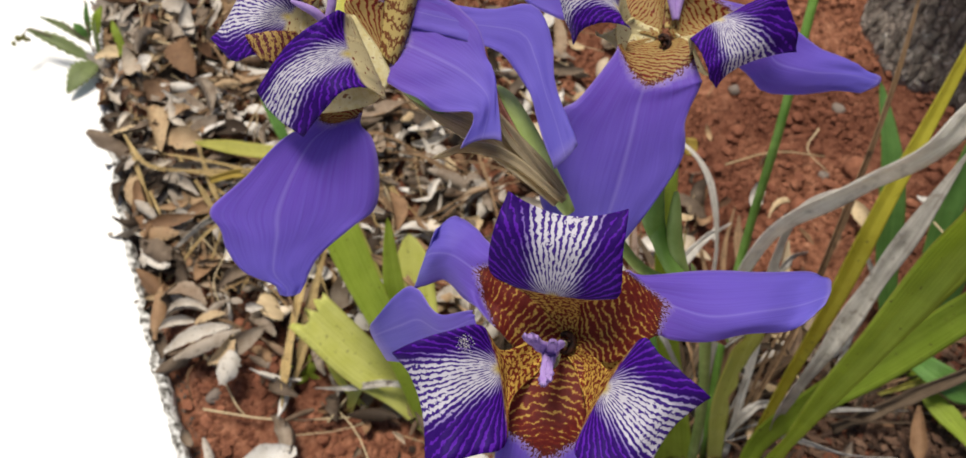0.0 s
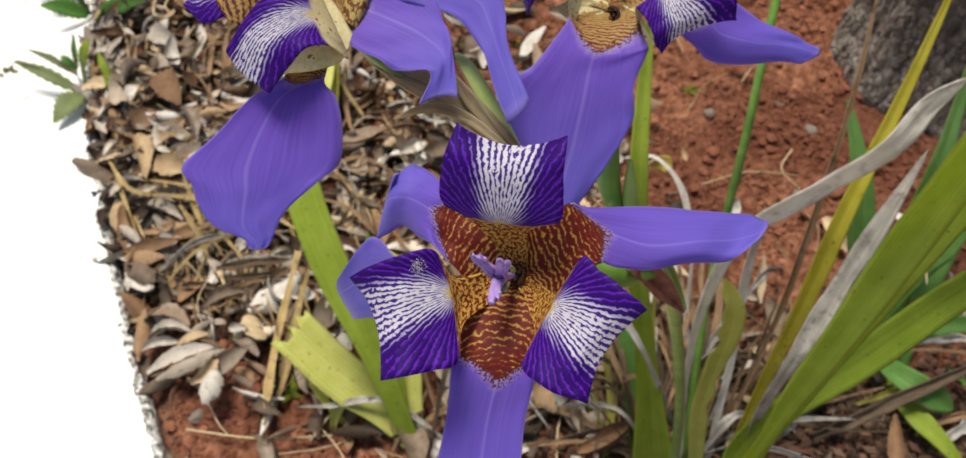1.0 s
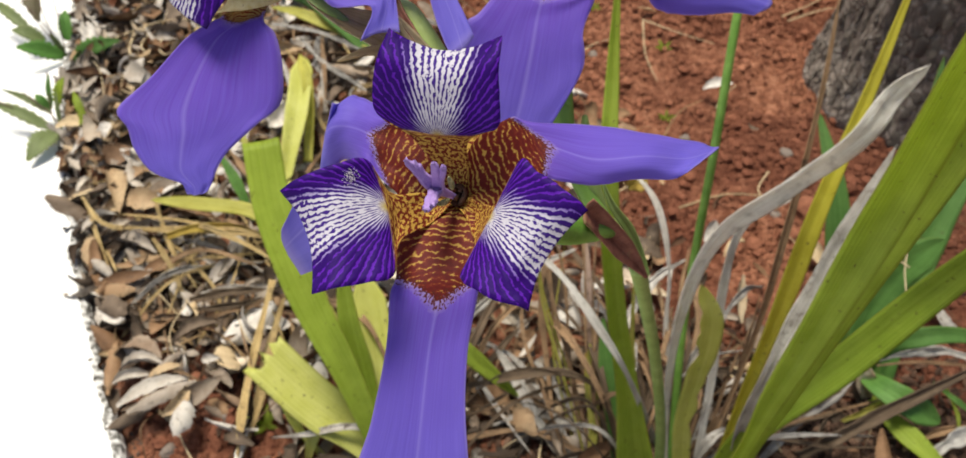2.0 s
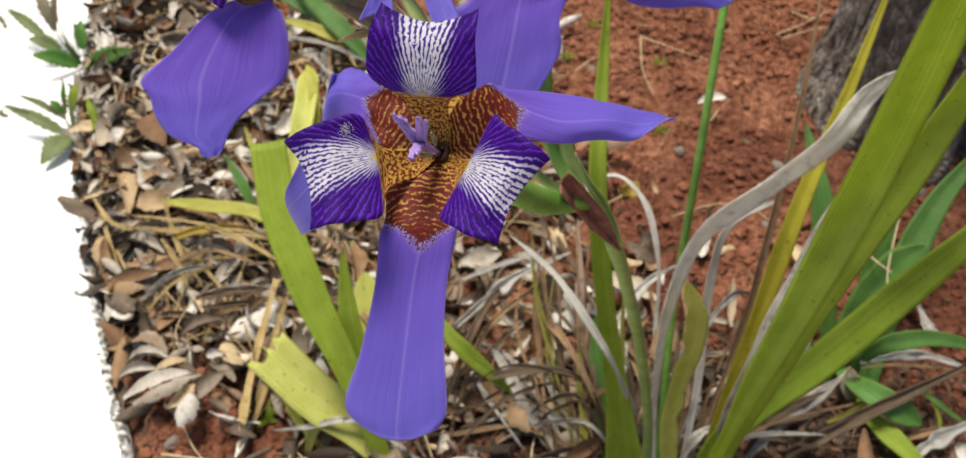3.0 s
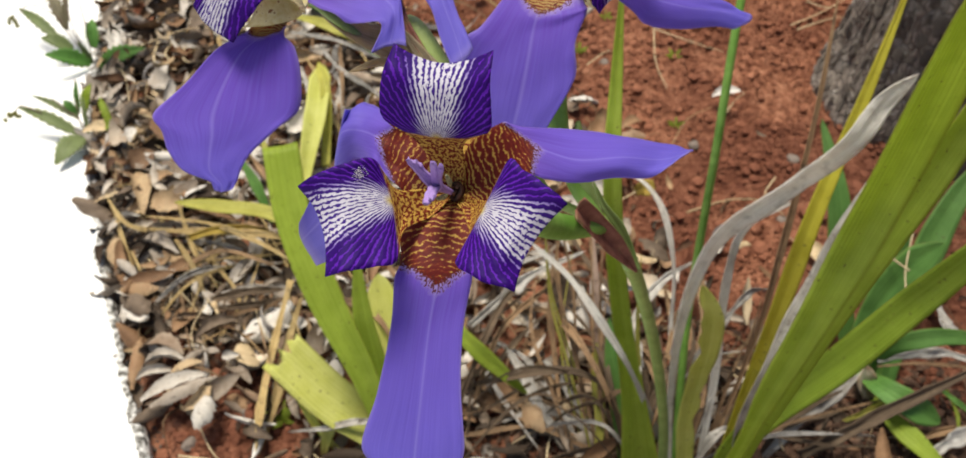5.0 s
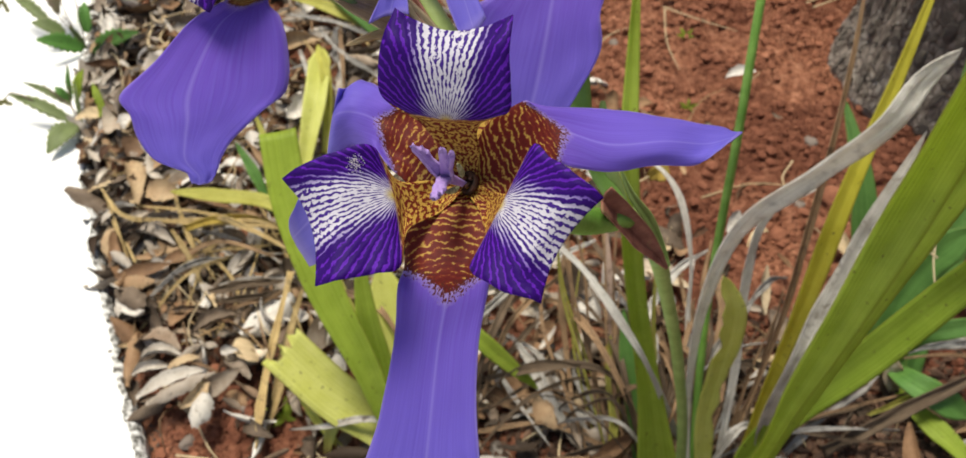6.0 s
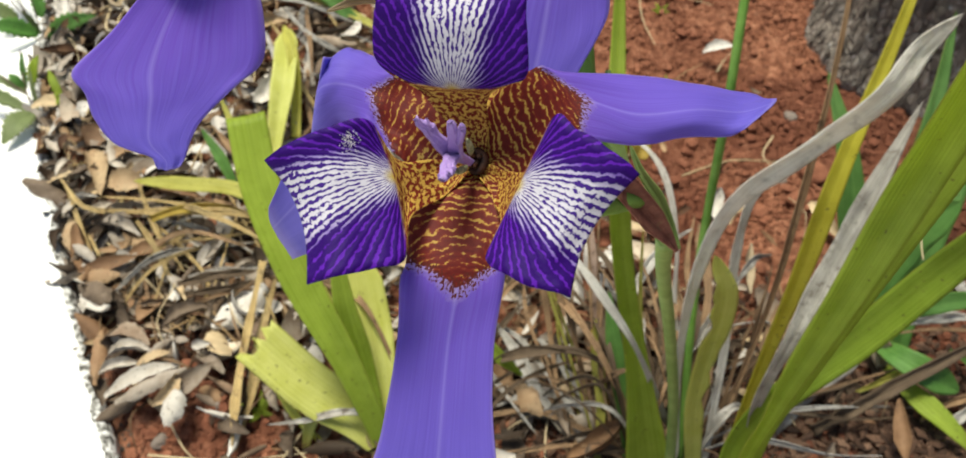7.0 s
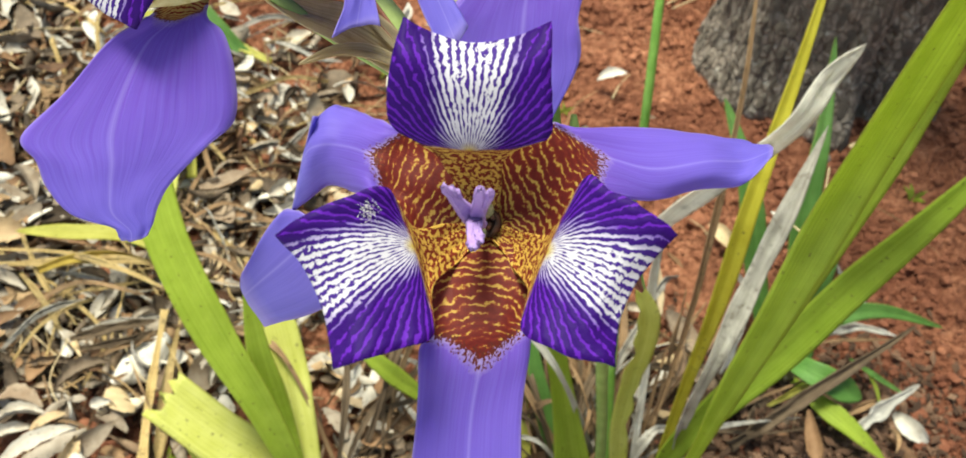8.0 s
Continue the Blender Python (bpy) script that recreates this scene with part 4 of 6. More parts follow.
blade(plant_middle, "dry_leaf", [(0.004, 0.404, 0.020), (0.024, 0.433, 0.030), (0.050, 0.454, 0.030)], 0.0143, M_DRY_BROWN, turn=30, twist=18)
blade(plant_middle, "dry_leaf", [(-0.034, 0.371, 0.010), (-0.001, 0.381, 0.030), (0.029, 0.386, 0.030)], 0.0089, M_DRY_BROWN, turn=-10, twist=18)
blade(plant_middle, "dry_leaf", [(0.178, 0.402, 0.020), (0.182, 0.387, 0.020), (0.188, 0.359, 0.010)], 0.0168, M_DRY_BROWN, turn=10, twist=18)
blade(plant_left, "dry_leaf", [(-0.250, 0.530, 0.020), (-0.216, 0.535, 0.035), (-0.187, 0.543, 0.035), (-0.161, 0.563, 0.020)], 0.0065, M_DRY_BROWN, fold=0.5, twist=18)
blade(plant_left, "dry_leaf", [(-0.247, 0.551, 0.020), (-0.210, 0.545, 0.035), (-0.178, 0.543, 0.035), (-0.149, 0.552, 0.020)], 0.0050, M_DRY_BROWN, fold=0.5, twist=18)
blade(plant_left, "dry_leaf", [(-0.244, 0.577, 0.020), (-0.211, 0.572, 0.035), (-0.183, 0.570, 0.035), (-0.159, 0.581, 0.020)], 0.0058, M_DRY, fold=0.5, twist=18)
blade(plant_left, "dry_leaf", [(-0.249, 0.564, 0.020), (-0.219, 0.561, 0.035), (-0.194, 0.562, 0.035), (-0.173, 0.575, 0.020)], 0.0044, M_DRY_BROWN, fold=0.5, twist=18)
blade(plant_left, "dry_leaf", [(-0.286, 0.616, 0.020), (-0.246, 0.614, 0.035), (-0.210, 0.616, 0.035), (-0.179, 0.630, 0.020)], 0.0053, M_DRY_YELLOW, fold=0.5, twist=18)
blade(plant_left, "dry_leaf", [(-0.407, 0.728, 0.020), (-0.379, 0.676, 0.035), (-0.357, 0.631, 0.035), (-0.344, 0.601, 0.020)], 0.0064, M_DRY_YELLOW, fold=0.5, twist=18)
blade(plant_left, "dry_leaf", [(-0.366, 0.650, 0.020), (-0.348, 0.623, 0.035), (-0.336, 0.601, 0.035), (-0.332, 0.591, 0.020)], 0.0047, M_DRY_YELLOW, fold=0.5, twist=18)
blade(plant_left, "dry_leaf", [(-0.297, 0.598, 0.020), (-0.275, 0.606, 0.035), (-0.258, 0.617, 0.035), (-0.247, 0.642, 0.020)], 0.0061, M_DRY_YELLOW, fold=0.5, twist=18)
blade(plant_left, "dry_leaf", [(-0.431, 0.791, 0.020), (-0.393, 0.765, 0.035), (-0.362, 0.745, 0.035), (-0.340, 0.740, 0.020)], 0.0051, M_DRY_BROWN, fold=0.5, twist=18)
blade(plant_left, "dry_leaf", [(-0.302, 0.687, 0.060), (-0.294, 0.663, 0.050), (-0.283, 0.636, 0.030), (-0.248, 0.582, 0.020)], 0.0084, M_DRY_YELLOW, fold=0.5, twist=18)
blade(plant_left, "dry_leaf", [(-0.282, 0.636, 0.050), (-0.247, 0.637, 0.060), (-0.208, 0.636, 0.060), (-0.177, 0.633, 0.050)], 0.0105, M_LEAF_OCHRE, fold=0.6, foot=0.7, twist=18)
blade(plant_left, "dry_leaf", [(-0.232, 0.772, 0.050), (-0.211, 0.745, 0.040), (-0.184, 0.705, 0.030)], 0.0096, M_DRY_BROWN, fold=0.5, twist=18)
blade(plant_left, "dry_leaf", [(-0.189, 0.965, 0.030), (-0.158, 0.860, 0.050), (-0.136, 0.774, 0.040)], 0.0103, M_DRY, fold=0.5, twist=18)
blade(plant_left, "dry_leaf", [(-0.142, 1.050, 0.030), (-0.125, 0.922, 0.050), (-0.120, 0.856, 0.040)], 0.0089, M_DRY_BROWN, fold=0.5, twist=18)
blade(plant_left, "leaf", [(-0.137, 0.761, 0.030), (-0.134, 0.810, 0.060), (-0.134, 0.842, 0.090), (-0.145, 0.884, 0.100)], 0.0131, M_LEAF_YELLOW, fold=0.6, foot=0.8, tip=0.1)
blade(plant_left, "leaf", [(-0.115, 0.378, 0.000), (-0.106, 0.387, 0.030), (-0.099, 0.398, 0.040)], 0.0130, M_LEAF_PALE, tip=0.2)
blade(plant_left, "leaf", [(-0.095, 0.377, 0.000), (-0.120, 0.398, 0.030), (-0.132, 0.419, 0.050), (-0.132, 0.429, 0.050)], 0.0104, M_LEAF_PALE, tip=0.3)
blade(plant_left, "dry_leaf", [(-0.155, 0.558, 0.060), (-0.168, 0.485, 0.045), (-0.175, 0.420, 0.036), (-0.178, 0.373, 0.024)], 0.0125, M_DRY_YELLOW, fold=0.3, foot=0.7, tip=0.5, twist=18)
blade(plant_left, "dry_leaf", [(-0.249, 0.558, 0.034), (-0.204, 0.556, 0.046), (-0.167, 0.562, 0.040)], 0.0140, M_DRY_DARK, fold=0.5, twist=18)
blade(plant_left, "dry_leaf", [(-0.240, 0.545, 0.032), (-0.196, 0.543, 0.042), (-0.165, 0.553, 0.034)], 0.0110, M_DRY_DARK, fold=0.5, turn=15, twist=18)
blade(plant_left, "dry_leaf", [(-0.399, 0.714, 0.040), (-0.356, 0.660, 0.050), (-0.295, 0.641, 0.060)], 0.0075, M_DRY_YELLOW, fold=0.5, twist=18)
blade(plant_left, "dry_leaf", [(-0.168, 0.460, 0.050), (-0.174, 0.478, 0.060), (-0.183, 0.502, 0.060)], 0.0034, M_DRY_BROWN, fold=0.6, twist=18)
stalk(plant_back, "tendril", [(0.492, 0.539, 0.170), (0.479, 0.510, 0.150), (0.463, 0.473, 0.135), (0.458, 0.447, 0.125)], 0.0008, M_STRAW, "thin dry tendril")
stalk(plant_back, "tendril", [(0.446, 0.497, 0.140), (0.453, 0.482, 0.140), (0.466, 0.471, 0.135)], 0.0010, M_STRAW, "thin dry tendril")
stalk(plant_middle, "flower_stem", [(0.212, 0.303, 0), (0.204, 0.318, 0.13), (0.18, 0.303, 0.27), (0.151, 0.263, 0.4), (0.123, 0.196, 0.52)], 0.0045, M_STEM)
stalk(plant_right, "flower_stem", [(0.227, 0.321, 0), (0.233, 0.393, 0.15), (0.24, 0.428, 0.23), (0.243, 0.447, 0.33), (0.249, 0.475, 0.4), (0.26, 0.514, 0.45), (0.274, 0.567, 0.48)], 0.0036, M_STEM_DARK)


flower_front = thing("iris_flower", (0.054, 0.133, 0.637), "open violet iris flower with a tiger-striped brown heart", "flower", "iris flowers")
flower_front.matrix_world = Matrix.Translation((0.054, 0.133, 0.637)) @ Matrix(((0.9803, 0.1392, -0.1404), (-0.1942, 0.8113, -0.5515), (0.0371, 0.5679, 0.8223))).to_4x4()
petal("petal", [
    ((-1.5, -1.9, 0), (0.6, 0.7, 1), (-0.7, -1.4, 1)),
    ((-8, -5.6, 3), (-1.0, 3.9, 1), (0.7, -4.0, 1)),
    ((-13.7, -9, 13), (-2, 5.6, 2), (1.6, -6.4, 2)),
    ((-15.9, -9.4, 19), (-4.4, 12.1, 4), (4.3, -15.2, 3)),
    ((-22.2, -11.4, 23), (-4.9, 12.5, 3), (5, -15.3, 3)),
    ((-28.2, -14, 25), (-6.1, 12, 2), (4.7, -14.7, 4)),
    ((-33.4, -16, 23), (-7.3, 9.8, 2), (4.3, -14.4, 5)),
], M_PETAL_WEST, flower_front, "white and deep violet veined petal", seed=1.7)
petal("petal", [
    ((-0.6, 0.2, 0), (1.4, -0.1, 1), (-1.6, -0.1, 1)),
    ((-3.1, 6.8, 3), (4.6, -0.3, 1), (-4.9, -0.3, 1)),
    ((-4.5, 11.3, 12), (7.2, -0.5, 2), (-7.2, -0.5, 2)),
    ((-4.9, 12.1, 17), (15.4, 1.3, 3), (-14.9, 2.5, 3)),
    ((-4.5, 18, 22), (15.4, 1.9, 2), (-15.9, 3.1, 2)),
    ((-4.1, 24.4, 25), (14.7, 2.4, 2), (-15, 3.5, 2)),
    ((-3.9, 31, 23), (14.3, 3, 3), (-13.3, 4.2, 3)),
], M_PETAL, flower_front, "white and deep violet veined petal", seed=3.4)
petal("petal", [
    ((0.1, -3.2, 0), (-0.9, -1, 1), (0.8, 1.6, 1)),
    ((5.2, -6.9, 3), (-1.5, -3.6, 1), (0.9, 3.4, 1)),
    ((8.4, -10.2, 13), (-2, -6.2, 2), (2.9, 5.8, 2)),
    ((9.9, -10.6, 19), (-5.2, -12.9, 3), (7, 15.4, 4)),
    ((15, -12.6, 23), (-5.5, -14.1, 3), (7.2, 14.4, 3)),
    ((20.4, -15.5, 25), (-4.9, -13.1, 2), (7.8, 13.4, 2)),
    ((24.9, -17.3, 22), (-3.2, -12.9, 3), (8.8, 11.3, 3)),
], M_PETAL_EAST, flower_front, "white and deep violet veined petal", seed=5.1)
petal("sepal", [
    ((-0.8, -3.3, -1), (-1.3, 1, 1), (2.2, 1, 1)),
    ((-2.2, -11.5, 3.5), (-12.4, 1.9, 0.5), (11.1, 1.9, 0.5)),
    ((-2.5, -21.7, 8.5), (-11.7, -1.9, -1.5), (9.7, -0.6, -1.5)),
    ((-2.8, -30, 8), (-12.4, 1, 0), (10.1, 2, 0)),
    ((-4.9, -43, 3), (-10.7, 1.5, 2), (10.3, 1.5, 2)),
    ((-5.9, -62.1, 0), (-12.5, 0.9, 2), (11.9, 3, 2)),
    ((-6.8, -80.0, -3), (-15.8, 2.6, 1), (14.6, 4.4, 1)),
    ((-6.6, -87.2, -5), (-11.5, 3.4, 0), (12.2, 5.0, 0)),
], sepal_mat(0.42), flower_front, "violet sepal with a brown striped base", ruffle=1.1, seed=6.8)
petal("sepal", [
    ((0.5, -1.4, -1), (0.9, -1.4, 1), (-0.7, 1.6, 1)),
    ((8.3, 5.5, 2), (3.1, -9.9, 1), (-6.5, 6.7, 1)),
    ((16.4, 11.4, 6), (4.4, -7.5, 0), (-5.1, 7.8, 0)),
    ((22.2, 12, 6), (3.1, -8.4, 0), (-6.3, 6.6, 0)),
    ((33.7, 10.1, 2), (0.2, -6.7, -2), (-2.1, 10.5, -10)),
    ((46.8, 12.7, -3), (-3.9, -6.6, -1), (1.8, 9.6, -15)),
    ((58.1, 14.7, -14), (-2.6, -6.1, 6), (3.9, 8.5, -18)),
    ((65.9, 17.9, -18), (-5.1, -5.3, 8), (2.9, 4.5, -16)),
], sepal_mat(0.42), flower_front, "violet sepal with a brown striped base", ruffle=1.1, seed=8.5)
petal("sepal", [
    ((-1.5, -1, -1), (0.7, 1.2, 1), (-0.3, -1.8, 1)),
    ((-8.8, 6, -1), (6.2, 6.7, 1.5), (-4.2, -10.1, 1.5)),
    ((-19.4, 11.4, -1.5), (6, 9.1, 1.5), (-0.7, -11.9, 1.5)),
    ((-27, 14, -1), (5.2, 5.9, 1), (0.5, -9.3, 1)),
    ((-34.5, 17, -6), (5.4, 8.4, -2), (-2.3, -7.7, -8)),
    ((-40.3, 16.7, -8), (3.4, 10.5, -5), (-3.6, -9.9, -14)),
    ((-43.9, 14.7, -14), (3.9, 8.6, 8), (-5.2, -10.2, -14)),
], sepal_mat(0.48), flower_front, "violet sepal with a brown striped base", ruffle=2.0, seed=10.2, extra=[
    ((-25.9, 1.3, -1), (-0.7, 2, 0), (0.7, -2, 0)),
    ((-36.5, -4.9, -14), (-2.2, 4.9, 0), (3.6, -5.6, 0)),
    ((-46.4, -4.5, -28), (-1.6, 9.3, 2), (7.7, -10.5, 0)),
    ((-53.3, -7.8, -36), (-1.2, 10, 6), (9.9, -11.6, -2)),
    ((-66.5, -15.1, -52), (1.3, 4.9, 8), (4.4, -8.3, -6)),
])


def style_arm(flower, foot, tip, wide, seed, prong=None):
    """A flat fleshy arm, broad at its foot, that ends in frilled prongs; millimetres."""
    foot, tip = Vector(foot), Vector(tip)

    def strip(head, widths):
        side = (head - foot).normalized().cross(Vector((0, 0, 1))).normalized()
        return [(tuple(foot.lerp(head, t) + Vector((0, 0, 2.0 * t * (1 - t)))), tuple(-side * wide * w + Vector((0, 0, 0.7 * w))), tuple(side * wide * w + Vector((0, 0, 0.7 * w)))) for t, w in widths]

    main = strip(tip, ((-0.12, 1.25), (0.2, 1.1), (0.5, 0.8), (0.75, 0.75), (0.92, 0.5), (1.0, 0.12)))
    fork = strip(Vector(prong), ((0.1, 0.7), (0.5, 0.6), (0.75, 0.6), (0.92, 0.4), (1.0, 0.1))) if prong else None
    return petal("style_branch", main, M_STYLE, flower, "pale violet style branch with a frilled tip", ruffle=0.5, seed=seed, nu=8, nv=24, extra=fork, thick=0.0012)


style_arm(flower_front, (-4.6, -1.8, 15.5), (-9.5, 2.6, 28.5), 1.15, 1.3, (-8.3, 2.6, 26))
style_arm(flower_front, (-3.4, -1.9, 16), (-2.8, 2.2, 28), 1.25, 4.1, (-0.8, 1.9, 26.4))
style_arm(flower_front, (-3.9, -2.6, 16.5), (-4.2, -8.6, 25.5), 1.35, 7.7, (-2.9, -7.4, 25))
bm = bmesh.new()
tube_rows(bm, [Vector(p) * 0.001 for p in ((-1.7, -1.7, 0.5), (-2.6, -1.8, 6), (-3.6, -1.9, 12), (-4.0, -2.1, 17.5))], lambda t: 0.0008 + 0.0011 * t ** 1.6, 14, 20)
part("style", bm, M_STYLE, flower_front, "pale violet style column that widens upwards")
for pts in (((-1.5, -0.6, 8), (-0.9, -0.1, 13), (-1.0, 0.9, 17.5)), ((-2.2, -3.4, 8), (-2.5, -4.9, 13), (-3.2, -6.0, 17.5))):
    pod(flower_front, "anther", [Vector(p) * 0.001 for p in pts], 0.0008, M_ANTHER, "grey-green anther dusted with pollen")
heart(flower_front, True)

flower_left = thing("iris_flower", (-0.0039, 0.2194, 0.66), "open violet iris flower with curling petals seen from its side", "flower", "iris flowers")
flower_left.matrix_world = Matrix.Translation((-0.0039, 0.2194, 0.66)) @ Matrix(((0.9995, 0.0243, 0.021), (-0.0078, 0.8179, -0.5753), (-0.0311, 0.5748, 0.8177))).to_4x4()
petal("sepal", [
    ((1.3, -3.2, -5), (-0.9, -0.2, 1), (1.1, -0.2, 1)),
    ((-5.2, -21.1, -2), (-4.6, 1, 2), (6.8, 1.8, 2)),
    ((-7.9, -25, 0), (-5.9, 0.2, 2), (9.1, 0.6, 2)),
    ((-13.8, -30.1, 0), (-8.4, 0.5, 2), (18.4, 0.9, 2)),
    ((-20, -40.5, -1.5), (-12.9, 0.8, 0.5), (26.2, 1.6, 0.5)),
    ((-23.9, -50.2, -3), (-20.1, 0.6, 0), (28.7, 1.4, -1)),
    ((-24.5, -57.2, -4), (-16.8, 1.6, 0), (22.2, 2.4, -1)),
    ((-25.5, -62.8, -5), (-14, 1.2, 0), (14.2, 0.6, -1)),
    ((-25.8, -68.5, -6), (-9.2, 0.8, 0), (10.6, 0.7, -1)),
    ((-22.2, -73, -7), (-4.4, 1.2, 0), (5.2, 1.1, -1)),
    ((-22.2, -75.7, -8), (-2.8, 1, 0), (3.6, 1, 0)),
], sepal_mat(0.18), flower_left, "violet sepal with a brown striped base", ruffle=1.1, seed=1.7)
petal("petal", [
    ((-5.3, 3, -6), (0.4, -1, 0), (-0.4, 1, 0)),
    ((-14.4, 1.5, -3), (0.6, -5.4, 3), (3.2, 5.8, 1)),
    ((-19.8, 6.3, 1), (-1.9, -13.8, 3), (8.8, 8, 1)),
    ((-27, 6.3, 6), (-0.5, -11.9, 2), (10.4, 14.5, -1)),
    ((-34.7, 6.7, 4), (0, -13.5, 2), (9.8, 15.8, -1)),
    ((-38, 6.5, -1), (-4.5, -6.6, 2), (6.6, 12.2, 1)),
], M_PETAL_CURLED, flower_left, "white and deep violet veined petal", seed=3.4)
petal("petal", [
    ((1.5, -3.1, -3), (1, -0.4, 0), (-0.4, 1.6, 0)),
    ((4.5, -7.5, 4), (4, -9.5, -2), (-5.6, 12.8, -1)),
    ((-1, -6, 11), (5.1, -9.6, 1), (-1, 11.2, 1)),
    ((-9.5, -8.9, 14), (8, -7.8, 1), (2.8, 12.5, 1)),
    ((-17.2, -14.4, 13), (10.3, -7, 1), (-0.6, 10.3, 0)),
    ((-23, -22.3, 7), (8.8, -6.6, 1), (-4.4, 6.6, 1)),
], M_PETAL_CURLED, flower_left, "white and deep violet veined petal", seed=5.1)
petal("claw", [
    ((6.8, -3.6, -2), (3.1, -7.2, -1), (-7.9, 11.1, 0)),
    ((0.7, -10.1, 2), (2.9, -8.8, -2), (-3, 16.8, 1)),
    ((-6.8, -14.9, 6), (-6, -7, -4), (3.4, 20, 2)),
], M_CREAM, flower_left, "cream-coloured petal claw", ruffle=0.4, nu=10, nv=16)
petal("claw", [
    ((-19, 18.4, 8.5), (1.5, 2.7, 0), (-1.6, -3.5, 0.5)),
    ((-15.1, 14.6, 7), (1.9, 2.7, 0), (-1.4, -2.8, 0.5)),
    ((-11.2, 10.6, 4), (1.6, 1.9, 0), (-1.6, -2.5, 1)),
], M_TIGER, flower_left, "brown striped petal claw", ruffle=0.4, nu=10, nv=16)
petal("claw", [
    ((-16.5, -1.2, 5), (-0.2, 2.7, 0), (0.4, -3.5, 0)),
    ((-21.7, -3.4, 9), (-0.6, 4.2, 0), (0.5, -4.8, -1)),
    ((-28.7, -3.5, 9.5), (-1.5, 3, 0), (2.5, -3.7, -0.5)),
], M_TIGER, flower_left, "brown striped petal claw", ruffle=0.4, nu=10, nv=16)
petal("claw", [
    ((-11.5, 1.8, -5), (1.2, -5.4, 0), (-0.8, 6.6, 0)),
    ((-16.1, 0.3, -2), (-0.4, -6.3, 0), (2, 7.5, 0)),
    ((-19.9, 0.2, -1), (-2.5, -7.8, 2), (4.5, 7.7, 1)),
], M_CREAM, flower_left, "cream-coloured petal claw", ruffle=0.4, nu=10, nv=16)
petal("petal", [
    ((8.9, -5.8, -1), (2.2, -1.3, -2), (-2.6, 2.3, -2)),
    ((11.8, 3.9, 0), (2.9, -1.1, -3), (-4.7, 1.7, -3)),
    ((13.9, 14.5, 1), (4, -0.1, -4), (-6, 1.5, -4)),
    ((14.1, 22.9, 3), (4.8, -0.2, -3), (-7, -2, -3)),
    ((9, 25.6, 6), (5.2, 2.5, -2), (-4.1, -4.5, -2)),
    ((4.2, 24, 9), (2.7, 3.3, -1), (-2.2, -2.4, -1)),
], M_CLAW, flower_left, "white and deep violet veined petal", seed=13.6)
petal("sepal", [
    ((1.1, -3, -6), (1.1, -3.2, 1), (-0.9, 2.8, 1)),
    ((4.6, 2.2, -7), (3.7, -13.2, 4), (-8.2, 10.7, 2)),
    ((13.4, -0.3, -4), (-4.2, -12.3, 3), (6.4, 15.4, 0)),
    ((24.5, -5.6, -2), (-7.7, -11.3, 2), (8.5, 12.3, -2)),
    ((33, -10.8, 0), (-8.9, -10, 2), (4.7, 7.2, -2)),
    ((38.4, -18, 3), (-4.4, -4, 1), (2.1, 5, -1)),
    ((36.4, -29.2, 2), (-6.4, -2.7, 0), (5.7, -0.8, 1)),
], sepal_mat(0.32), flower_left, "violet sepal with a brown striped base", ruffle=1.1, seed=15.3, extra=[
    ((17, 9, -3.8), (-1.6, -4.8, 0.3), (2, 5.2, -0.2)),
    ((25.8, 7, -3.8), (-2.4, -4.9, 0.6), (2.4, 4.5, -0.5)),
    ((34.9, 5.2, -3.6), (-4.5, -4.7, 0.8), (5.4, 4.8, -1)),
    ((48.3, 2.7, -4), (-6, -6.5, 1), (3.5, 8.8, -2)),
    ((52.4, -5.5, -3), (-4.2, -5.5, 1), (4.5, 6.7, -2)),
    ((55.2, -15.5, -2), (-4, -3.7, 1), (2.6, 4.5, -1)),
    ((58.7, -25.9, -1), (-4.6, -3.2, 1), (3.6, 2, 0)),
    ((61, -34.6, 0), (-3.5, -3.1, 0), (3.5, 4.1, 0)),
])
stalk(flower_left, "style_branch", [(-0.0078, 0.0032, 0.006), (-0.0109, 0.0061, 0.009), (-0.0169, 0.0086, 0.012)], lambda t: 0.0011 + 0.0003 * math.sin(3.1 * t) - 0.0007 * t ** 3, M_STYLE, "pale violet style branch")
stalk(flower_left, "style_branch", [(-0.0078, 0.0032, 0.006), (-0.0059, 0.0096, 0.009), (-0.0075, 0.0154, 0.01)], lambda t: 0.0011 + 0.0003 * math.sin(3.1 * t) - 0.0007 * t ** 3, M_STYLE, "pale violet style branch")

